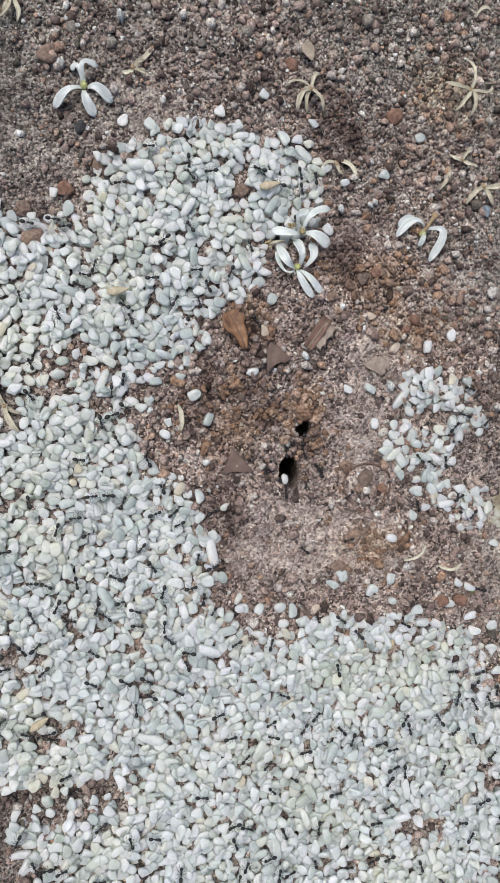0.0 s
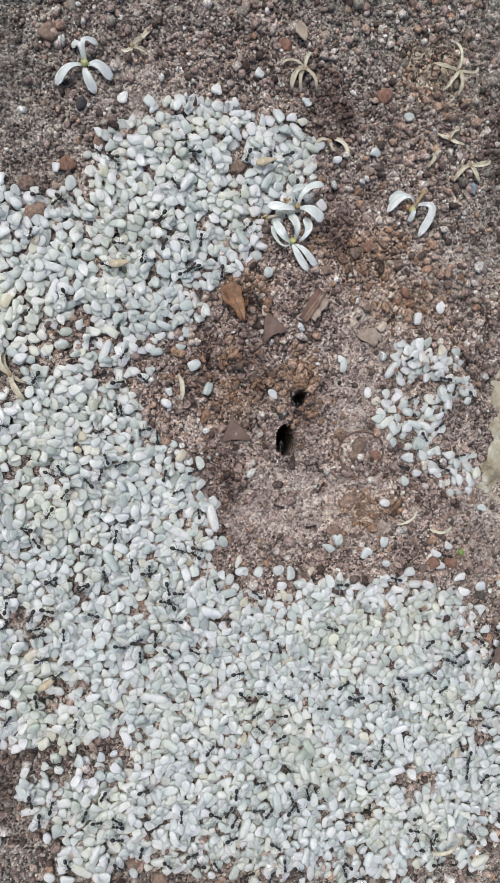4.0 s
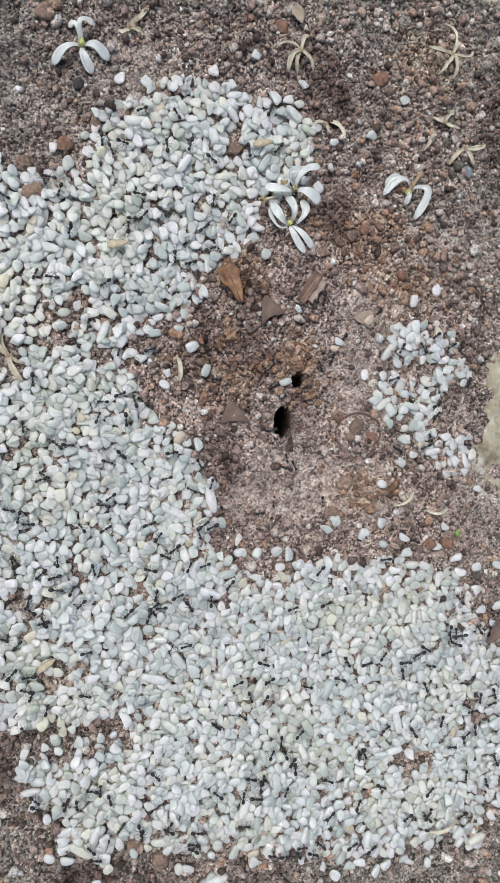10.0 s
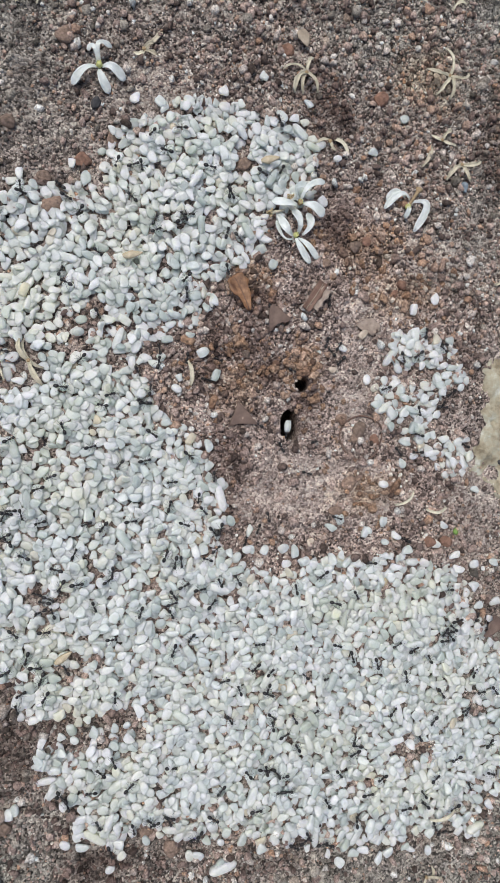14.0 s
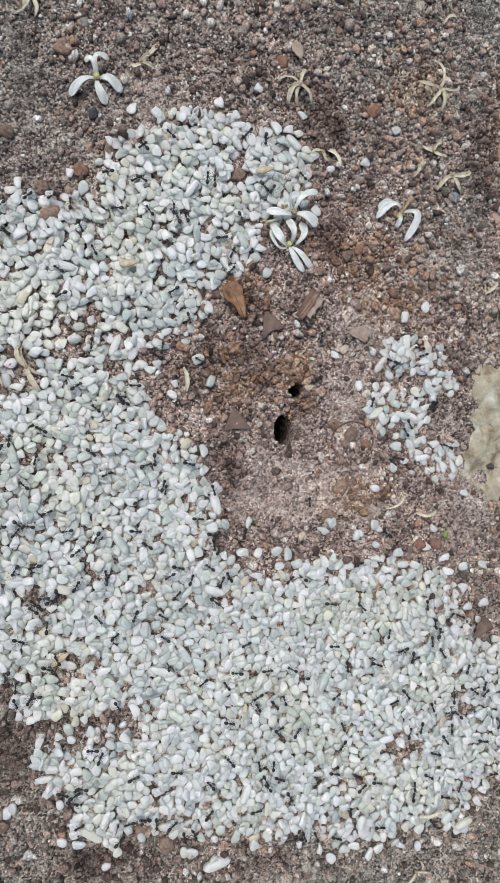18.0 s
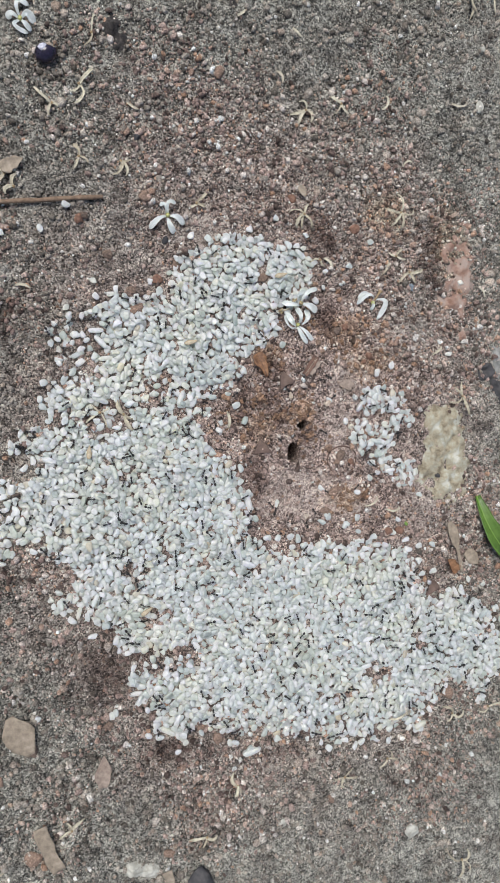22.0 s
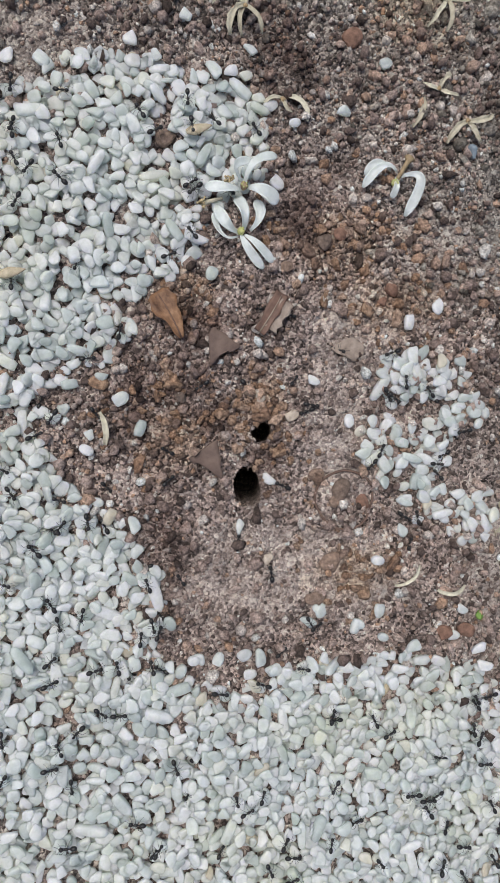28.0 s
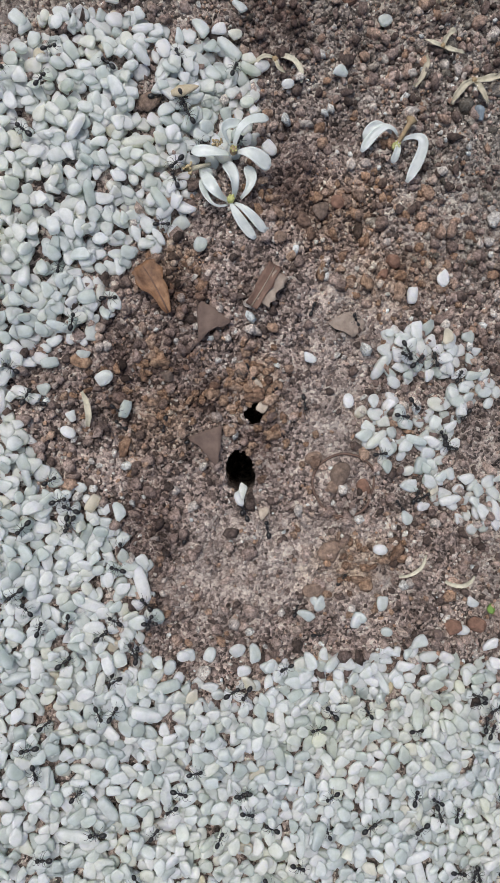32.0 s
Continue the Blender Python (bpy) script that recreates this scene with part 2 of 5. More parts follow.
def soil_material():
    m, n, l, p = material("soil")

    def cells(size_mm):
        co, v = n.new("ShaderNodeTexCoord"), n.new("ShaderNodeTexVoronoi")
        v.inputs["Scale"].default_value = 1.0 / (size_mm * MM)
        warp, shift, bent = n.new("ShaderNodeTexNoise"), n.new("ShaderNodeVectorMath"), n.new("ShaderNodeVectorMath")
        warp.inputs["Scale"].default_value, warp.inputs["Detail"].default_value = 1.3 / (size_mm * MM), 3.0
        l.new(co.outputs["Object"], warp.inputs["Vector"])
        shift.operation, shift.inputs[3].default_value = "SCALE", 0.9 * size_mm * MM
        l.new(warp.outputs["Color"], shift.inputs[0])
        l.new(co.outputs["Object"], bent.inputs[0])
        l.new(shift.outputs[0], bent.inputs[1])
        l.new(bent.outputs[0], v.inputs["Vector"])
        grey = n.new("ShaderNodeSeparateColor")
        l.new(v.outputs["Color"], grey.inputs[0])
        return grey.outputs[0], v.outputs["Distance"]

    def value(kind, a, b, c=None):
        q = n.new("ShaderNodeMath")
        q.operation = kind
        for i, w in enumerate((a, b, c)):
            if w is None:
                continue
            if isinstance(w, float):
                q.inputs[i].default_value = w
            else:
                l.new(w, q.inputs[i])
        return q.outputs[0]

    speck, gap = cells(0.40)
    clod, clod_gap = cells(1.7)
    # grains of sand and clods, paler or darker one by one, in a dusty ground mass
    mass = value("ADD", value("MULTIPLY", noise_node(n, l, 2.6, 6.0, 0.72), 0.42), value("MULTIPLY", noise_node(n, l, 0.6, 5.0, 0.8), 0.34))
    grain = value("ADD", mass, value("ADD", value("MULTIPLY", clod, 0.05), value("MULTIPLY", speck, 0.22)))
    brown = ramp(n, l, grain, [(0.36, (0.040, 0.031, 0.029)), (0.445, (0.175, 0.139, 0.125)), (0.51, (0.391, 0.312, 0.281)), (0.585, (0.685, 0.548, 0.491)), (0.67, (0.950, 0.882, 0.789))])
    patch = ramp(n, l, noise_node(n, l, 11.0, 4.0), [(0.36, (0.55, 0.50, 0.48)), (0.56, (1.0, 1.0, 1.0))])
    # away from the nest the soil is trodden, dustier and greyer
    grey = ramp(n, l, grain, [(0.37, (0.041, 0.040, 0.036)), (0.452, (0.125, 0.124, 0.112)), (0.51, (0.244, 0.242, 0.214)), (0.58, (0.401, 0.399, 0.354)), (0.66, (0.675, 0.670, 0.596))])
    pale = ramp(n, l, grain, [(0.37, (0.082, 0.081, 0.073)), (0.448, (0.216, 0.214, 0.190)), (0.51, (0.368, 0.366, 0.326)), (0.585, (0.535, 0.533, 0.474)), (0.66, (0.787, 0.782, 0.696))])
    co, sep = n.new("ShaderNodeTexCoord"), n.new("ShaderNodeSeparateXYZ")
    l.new(co.outputs["Object"], sep.inputs[0])
    x, y = sep.outputs["X"], sep.outputs["Y"]
    wob = noise_node(n, l, 24.0, 4.0)
    dx, dy = value("MULTIPLY", value("ADD", x, -0.005), 1.15), value("MULTIPLY", value("ADD", y, 0.005), 0.85)
    far = value("SQRT", value("ADD", value("MULTIPLY", dx, dx), value("MULTIPLY", dy, dy)), 0.0)
    far = value("MULTIPLY_ADD", wob, 0.07, far)

    def step(v, lo, hi):
        e = n.new("ShaderNodeMapRange")
        e.inputs["From Min"].default_value, e.inputs["From Max"].default_value = lo, hi
        l.new(v, e.inputs["Value"])
        return e.outputs["Result"]

    corner = value("ADD", value("MULTIPLY", x, 1.0), value("MULTIPLY", y, -0.12))
    corner = value("MULTIPLY_ADD", wob, 0.055, corner)
    # smooth drifts of pale dust: below the nest, by the mortar, and by the flower
    dusty = ramp(n, l, grain, [(0.33, (0.151, 0.124, 0.112)), (0.43, (0.360, 0.295, 0.266)), (0.51, (0.592, 0.488, 0.438)), (0.66, (0.950, 0.858, 0.770))])
    drift = None
    for cx, cy, rx, ry in DRIFTS:
        ex, ey = value("MULTIPLY", value("ADD", x, -cx * MM), 1 / (rx * MM)), value("MULTIPLY", value("ADD", y, -cy * MM), 1 / (ry * MM))
        e = value("SUBTRACT", 1.35, value("SQRT", value("ADD", value("MULTIPLY", ex, ex), value("MULTIPLY", ey, ey)), 0.0))
        drift = e if drift is None else value("MAXIMUM", drift, e)
    drift = value("ADD", drift, value("MULTIPLY", value("ADD", noise_node(n, l, 5.0, 4.0, 0.7), -0.5), 1.6))
    brown = mix(n, l, brown, dusty, step(drift, 0.2, 0.75))
    c = mix(n, l, brown, grey, step(far, 0.072, 0.138))
    low = value("MULTIPLY_ADD", wob, 0.05, value("MULTIPLY", y, -1.0))
    c = mix(n, l, c, pale, value("MULTIPLY", value("MAXIMUM", step(corner, 0.090, 0.132), step(low, 0.110, 0.175)), value("SUBTRACT", 1.0, step(far, 0.30, 0.6))))
    c = zoned(n, l, mix(n, l, c, patch, 0.35, "MULTIPLY"), 0.9)
    l.new(c, p.inputs["Base Color"])
    p.inputs["Roughness"].default_value = 0.95
    p.inputs["Specular IOR Level"].default_value = 0.2
    high = value("ADD", value("MULTIPLY", gap, -0.5), value("ADD", value("MULTIPLY", clod_gap, -0.7), noise_node(n, l, 1.6, 7.0, 0.78)))
    bump(n, l, p, high, 1.0, 1.1)
    return m


def crumb_material(name, stops):
    m, n, l, p = material(name)
    c = ramp(n, l, any_random(n, l), stops)
    spot = ramp(n, l, noise_node(n, l, 0.45, 6.0, 0.75), [(0.36, (0.46, 0.43, 0.42)), (0.5, (0.98, 0.97, 0.96)), (0.63, (1.60, 1.59, 1.58))])
    c = zoned(n, l, mix(n, l, c, spot, 1.0, "MULTIPLY"), 1.0)
    l.new(c, p.inputs["Base Color"])
    p.inputs["Roughness"].default_value = 0.85
    p.inputs["Specular IOR Level"].default_value = 0.3
    bump(n, l, p, noise_node(n, l, 0.35, 6.0, 0.8), 1.0, 0.45)
    return m


def rice_material():
    m, n, l, p = material("rice")
    chance = any_random(n, l)
    c = ramp(n, l, chance, [
        (0.0, (0.69, 0.75, 0.73)), (0.14, (0.81, 0.865, 0.847)), (0.42, (0.90, 0.945, 0.93)), (0.64, (0.94, 0.975, 0.965)),
        (0.72, (0.97, 0.985, 0.985)), (0.86, (0.97, 0.985, 0.985)), (0.90, (0.925, 0.955, 0.89)), (0.985, (0.92, 0.92, 0.83)), (1.0, (0.76, 0.68, 0.56))])
    # most grains are glassy, the white ones chalky
    clear = ramp(n, l, chance, [(0.0, (0.18, 0.18, 0.18)), (0.5, (0.08, 0.08, 0.08)), (0.68, (0.02, 0.02, 0.02)), (0.84, (0.02, 0.02, 0.02)), (0.9, (0.10, 0.10, 0.10))])
    l.new(clear, p.inputs["Transmission Weight"])
    # here and there the rice is creamier
    cream = ramp(n, l, noise_node(n, l, 15.0, 3.0), [(0.46, (1.0, 1.0, 1.0)), (0.64, (1.015, 1.0, 0.935))])
    c = mix(n, l, c, cream, 1.0, "MULTIPLY")
    # chalky flecks within the grains
    spot = ramp(n, l, noise_node(n, l, 1.3, 3.0), [(0.36, (0.88, 0.89, 0.87)), (0.62, (1.05, 1.05, 1.05))])
    c = mix(n, l, c, spot, 1.0, "MULTIPLY")
    l.new(c, p.inputs["Base Color"])
    p.inputs["Roughness"].default_value = 0.34
    p.inputs["IOR"].default_value = 1.4
    p.inputs["Subsurface Weight"].default_value = 1.0
    p.inputs["Subsurface Radius"].default_value = (1.0, 1.0, 0.9)
    p.inputs["Subsurface Scale"].default_value = 0.9 * MM
    bump(n, l, p, noise_node(n, l, 0.5, 3.0), 0.12, 0.1)
    # light passes through the thin grains
    thin, blend = n.new("ShaderNodeBsdfTranslucent"), n.new("ShaderNodeMixShader")
    l.new(c, thin.inputs["Color"])
    blend.inputs["Fac"].default_value = 0.37
    l.new(p.outputs["BSDF"], blend.inputs[1])
    l.new(thin.outputs["BSDF"], blend.inputs[2])
    l.new(blend.outputs[0], n["Material Output"].inputs["Surface"])
    return m


SOIL, RICE = soil_material(), rice_material()
CRUMB = crumb_material("soil_crumb", [
    (0.0, (0.088, 0.067, 0.058)), (0.15, (0.177, 0.133, 0.118)), (0.40, (0.416, 0.324, 0.288)), (0.62, (0.544, 0.433, 0.385)), (0.72, (0.496, 0.326, 0.225)),
    (0.82, (0.628, 0.547, 0.499)), (0.95, (0.785, 0.749, 0.701)), (1.0, (0.883, 0.950, 0.950))])
DUST_CRUMB = crumb_material("trodden_crumb", [
    (0.0, (0.114, 0.104, 0.089)), (0.18, (0.229, 0.210, 0.182)), (0.50, (0.385, 0.356, 0.311)), (0.75, (0.489, 0.455, 0.401)),
    (0.82, (0.416, 0.332, 0.265)), (0.95, (0.645, 0.616, 0.562)), (1.0, (0.936, 0.950, 0.934))])
LARGE_CRUMB = plain("soil_lump", [(0.32, (0.10, 0.068, 0.050)), (0.5, (0.29, 0.20, 0.145)), (0.68, (0.50, 0.38, 0.29))], 0.5, 0.85, 0.8, 0.3,
                    vary=[(0, (0.55, 0.50, 0.50)), (0.3, (1.0, 0.85, 0.72)), (0.55, (1.05, 0.95, 0.84)), (0.8, (1.15, 1.12, 1.1)), (1, (1.5, 1.5, 1.5))])
PETAL = plain("fresh_petal", [(0.3, (0.58, 0.65, 0.60)), (0.7, (0.76, 0.82, 0.78))], 1.6, 0.38, 0.2, 0.1, sub=0.5)
CALYX = plain("flower_heart", [(0.3, (0.42, 0.45, 0.14)), (0.7, (0.62, 0.60, 0.30))], 0.6, 0.6)
STAMEN = plain("dried_stamen", [(0.3, (0.42, 0.31, 0.16)), (0.7, (0.66, 0.55, 0.34))], 0.6, 0.7)
STEM = plain("flower_stem", [(0.3, (0.24, 0.165, 0.09)), (0.7, (0.42, 0.32, 0.19))], 0.6, 0.7)
DRY_PETAL = plain("dry_petal", [(0.3, (0.38, 0.36, 0.29)), (0.7, (0.64, 0.61, 0.51))], 1.0, 0.75, vary=[(0, (0.78, 0.74, 0.68)), (1, (1.1, 1.1, 1.05))])
LEAF_RUST = plain("rust_leaf", [(0.3, (0.10, 0.046, 0.022)), (0.5, (0.21, 0.105, 0.050)), (0.7, (0.34, 0.19, 0.10))], 1.2, 0.55, 0.5, 0.25)
LEAF_BARK = plain("bark_brown_leaf", [(0.3, (0.085, 0.048, 0.036)), (0.7, (0.20, 0.118, 0.086))], 1.5, 0.7, 0.5, 0.2)
LEAF_PINK = plain("torn_leaf", [(0.3, (0.20, 0.152, 0.122)), (0.7, (0.38, 0.31, 0.255))], 1.2, 0.8, 0.5, 0.2)
LEAF_DARK = plain("dark_leaf", [(0.3, (0.085, 0.055, 0.045)), (0.7, (0.18, 0.125, 0.10))], 2.0, 0.75)
LEAF_TAN = plain("tan_leaf", [(0.3, (0.19, 0.158, 0.118)), (0.5, (0.28, 0.232, 0.175)), (0.7, (0.38, 0.32, 0.25))], 1.6, 0.7, 0.5, 0.25)
LEAF_GREEN = plain("green_leaf", [(0.3, (0.045, 0.10, 0.014)), (0.7, (0.12, 0.22, 0.04))], 4.0, 0.35, 0.3, 0.2)
VEIN = plain("green_midrib", [(0.3, (0.14, 0.26, 0.05)), (0.7, (0.22, 0.36, 0.09))], 2.0, 0.5)
WOOD = plain("twig_bark", [(0.3, (0.13, 0.085, 0.055)), (0.7, (0.30, 0.21, 0.145))], 1.2, 0.8, 0.5, 0.25)
ROOT = plain("root_fibre", [(0.3, (0.10, 0.06, 0.045)), (0.7, (0.20, 0.13, 0.10))], 1.0, 0.8)
STONE = plain("pebble_stone", [(0.3, (0.11, 0.080, 0.064)), (0.7, (0.33, 0.25, 0.205))], 0.6, 0.85, 0.7, 0.3, vary=[(0, (0.6, 0.6, 0.6)), (0.5, (1.0, 0.95, 0.9)), (1, (1.3, 1.2, 1.1))])
STONE_RED = plain("red_pebble", [(0.3, (0.13, 0.070, 0.048)), (0.7, (0.33, 0.19, 0.135))], 0.8, 0.85, 0.7, 0.3)
STONE_DARK = plain("dark_stone", [(0.3, (0.028, 0.028, 0.032)), (0.7, (0.085, 0.083, 0.085))], 2.0, 0.75, 0.5, 0.3)
STONE_PALE = plain("pale_stone", [(0.3, (0.28, 0.275, 0.23)), (0.7, (0.62, 0.62, 0.56))], 2.0, 0.85, 0.5, 0.3)
HUSK = plain("rice_husk", [(0.3, (0.34, 0.28, 0.18)), (0.7, (0.58, 0.50, 0.36))], 0.8, 0.6)
CHAR = plain("charred_earth", [(0.3, (0.022, 0.020, 0.020)), (0.7, (0.11, 0.098, 0.090))], 0.9, 0.9, 0.9, 0.6)
STONE_GREY = plain("grey_stone", [(0.3, (0.13, 0.135, 0.13)), (0.7, (0.36, 0.365, 0.345))], 2.0, 0.9, 0.6, 0.4)
LIME = plain("crusted_mortar", [(0.36, (0.22, 0.185, 0.125)), (0.46, (0.35, 0.312, 0.225)), (0.58, (0.42, 0.405, 0.315)), (0.68, (0.54, 0.545, 0.48))], 3.0, 0.9, 0.8, 0.5)
BRICK = plain("worn_brick", [(0.34, (0.23, 0.135, 0.10)), (0.46, (0.32, 0.215, 0.168)), (0.60, (0.36, 0.29, 0.25))], 4.0, 0.9, 0.7, 0.4)
BERRY = plain("dark_berry", [(0.3, (0.008, 0.007, 0.016)), (0.7, (0.03, 0.024, 0.05))], 1.0, 0.1, 0.1, 0.1)
# pale colour of the painted sky highlight on the berry
GLINT = plain("berry_glint", [(0.3, (0.30, 0.30, 0.40)), (0.7, (0.72, 0.73, 0.80))], 0.8, 0.3, 0.3, 0.2)
ANT_BODY = plain("ant_shell", [(0.3, (0.006, 0.006, 0.007)), (0.7, (0.022, 0.020, 0.020))], 0.4, 0.32, 0.15, 0.05)
BLUE_BIT = plain("blue_grey_bead", [(0.3, (0.16, 0.20, 0.24)), (0.7, (0.30, 0.36, 0.40))], 1.0, 0.5)


# ---- building blocks ----
def mesh_from(name, verts, faces, mat, smooth=True):
    me = bpy.data.meshes.new(name)
    me.from_pydata([tuple(v) for v in np.asarray(verts) * MM], [], faces)
    if smooth:
        me.polygons.foreach_set("use_smooth", np.ones(len(me.polygons), bool))
    me.materials.append(mat)
    me.update()
    return me


def big_mesh(name, verts, quads_or_tris, mat):
    """A mesh from arrays, for many thousand faces of one kind."""
    v, f = np.asarray(verts, np.float32) * MM, np.asarray(quads_or_tris, np.int32)
    k = f.shape[1]
    me = bpy.data.meshes.new(name)
    me.vertices.add(len(v))
    me.vertices.foreach_set("co", v.ravel())
    me.loops.add(f.size)
    me.loops.foreach_set("vertex_index", f.ravel())
    me.polygons.add(len(f))
    me.polygons.foreach_set("loop_start", np.arange(0, f.size, k, dtype=np.int32))
    me.polygons.foreach_set("loop_total", np.full(len(f), k, np.int32))
    me.polygons.foreach_set("use_smooth", np.ones(len(f), bool))
    me.materials.append(mat)
    me.update(calc_edges=True)
    return me


def part(name, me, parent, label="", m=None):
    ob = new(name, me)
    ob.parent = parent
    if m is not None:
        ob.matrix_basis = m
    if label:
        ob["label"] = label
    return ob


def thing(name, m, label, category, group="", kind=""):
    ob = new(name)
    ob.empty_display_size = 0.002
    ob.matrix_basis = m
    return tagged(ob, label, category, group, kind)


def at(x, y, z=None, rx=0, ry=0, rz=0, lift=0.0):
    """A pose in millimetres; without z, on the soil."""
    z = float(ground_z(x, y)) + lift if z is None else z
    return pose(x * MM, y * MM, z * MM, rx, ry, rz)


def ico(level):
    bm = bmesh.new()
    bmesh.ops.create_icosphere(bm, subdivisions=level, radius=1.0)
    v = np.array([p.co for p in bm.verts])
    f = np.array([[q.index for q in p.verts] for p in bm.faces])
    bm.free()
    return v, f


ICO1, ICO2, ICO3 = ico(1), ico(2), ico(3)


def turns(n, tilt):
    """n random turns: any heading, and a tilt of about that many degrees."""
    a, b = rng.uniform(0, 2 * np.pi, n), rng.uniform(0, 2 * np.pi, n)
    t = np.radians(rng.normal(0, 1, n) * tilt)
    def about_z(q):
        c, s, o, i = np.cos(q), np.sin(q), np.zeros(n), np.ones(n)
        return np.stack([np.stack([c, -s, o], -1), np.stack([s, c, o], -1), np.stack([o, o, i], -1)], 1)
    c, s, o, i = np.cos(t), np.sin(t), np.zeros(n), np.ones(n)
    about_x = np.stack([np.stack([i, o, o], -1), np.stack([o, c, -s], -1), np.stack([o, s, c], -1)], 1)
    return about_z(a) @ about_x @ about_z(b)


def scatter(shapes, faces, which, scale, turn, place):
    """Copies of shapes, each scaled, turned and placed, as one list of points and faces."""
    v = np.einsum("nij,nkj->nki", turn, shapes[which] * scale[:, None, :]) + place[:, None, :]
    n, k = v.shape[:2]
    return v.reshape(-1, 3), (faces[None] + (np.arange(n) * k)[:, None, None]).reshape(-1, faces.shape[1])


def spaced(xy, gap):
    """Keeps of the points, in their order, those that lie no nearer than gap to one kept before."""
    cell, kept, grid = gap / 1.4143, [], {}
    for n, (x, y) in enumerate(xy):
        i, j = int(x // cell), int(y // cell)
        if all((x - xy[k][0]) ** 2 + (y - xy[k][1]) ** 2 >= gap * gap
               for di in range(-2, 3) for dj in range(-2, 3) if (k := grid.get((i + di, j + dj))) is not None):
            grid[i, j] = n
            kept.append(n)
    return np.array(kept, int)


# ---- the ground: one sheet out to the horizon ----
def lines(lo, hi, step, fine):
    core = np.arange(lo, hi, step)
    for a, b, s in fine:
        core = np.concatenate([core[(core < a) | (core > b)], np.arange(a, b, s)])
    out = np.cumsum(np.geomspace(4, 20000, 22))
    return np.sort(np.concatenate([lo - out, core, hi + out]))


def build_ground():
    gx, gy = lines(-135, 165, 1.0, [(-15, 52, 0.5), (6, 17, 0.2)]), lines(-215, 195, 1.0, [(-35, 76, 0.5), (-7, 12, 0.2)])
    x, y = np.meshgrid(gx, gy)
    deep = hole_depth(x, y)
    # the tunnels lead away at a slant
    px, py = x + 0.14 * deep, y - 0.02 * deep
    for cx, cy, rx, ry, depth in HOLES:  # and widen below their mouths
        own = (np.hypot((x - cx) / rx, (y - cy) / ry) < 1.6) * deep / depth
        px, py = px + 0.75 * own * (x - cx), py + 0.75 * own * (y - cy)
    verts = np.stack([px, py, ground_z(x, y)], -1).reshape(-1, 3)
    nx, ny = len(gx), len(gy)
    i = (np.arange(ny - 1)[:, None] * nx + np.arange(nx - 1)[None]).ravel()
    quads = np.stack([i, i + 1, i + nx + 1, i + nx], -1)
    ob = new("ground", big_mesh("ground", verts, quads, SOIL))
    return tagged(ob, "bare brown soil with two ant nest holes", "soil", kind="structure")


ground = build_ground()


# ---- soil crumbs ----
def crumb_shapes(base, n):
    v, f = base
    out = []
    for _ in range(n):
        p = v * (1 + 0.19 * rng.standard_normal((len(v), 1)))
        for _ in range(7):  # broken faces
            w = rng.standard_normal(3)
            w /= np.linalg.norm(w)
            over = np.maximum(p @ w - rng.uniform(0.45, 0.8), 0)
            p = p - over[:, None] * w
        out.append(p * rng.uniform(0.75, 1.25, 3))
    return np.stack(out), f


# smooth, dusty places with few crumbs: centre and half sizes
DUSTY = [(23.7, -16.5, 9, 8, 0.7), (32.4, 19.0, 10, 10, 0.6), (9.6, -13.3, 13, 9, 0.5), (50.6, -11.4, 5, 20, 0.8), (24.0, 3.8, 9, 10, 0.7), (-11.4, 65.2, 9, 5, 0.5), (28.9, -107.4, 40, 18, 0.35), (59.4, -119.4, 40, 40, 0.3),
         (50.7, 34.3, 12, 10, 0.4), (89.2, 62.6, 20, 30, 0.35), (58.9, -6.0, 8, 18, 0.95), (70.3, 46.5, 7, 20, 0.35), (87.1, 4.6, 14, 22, 0.9)]


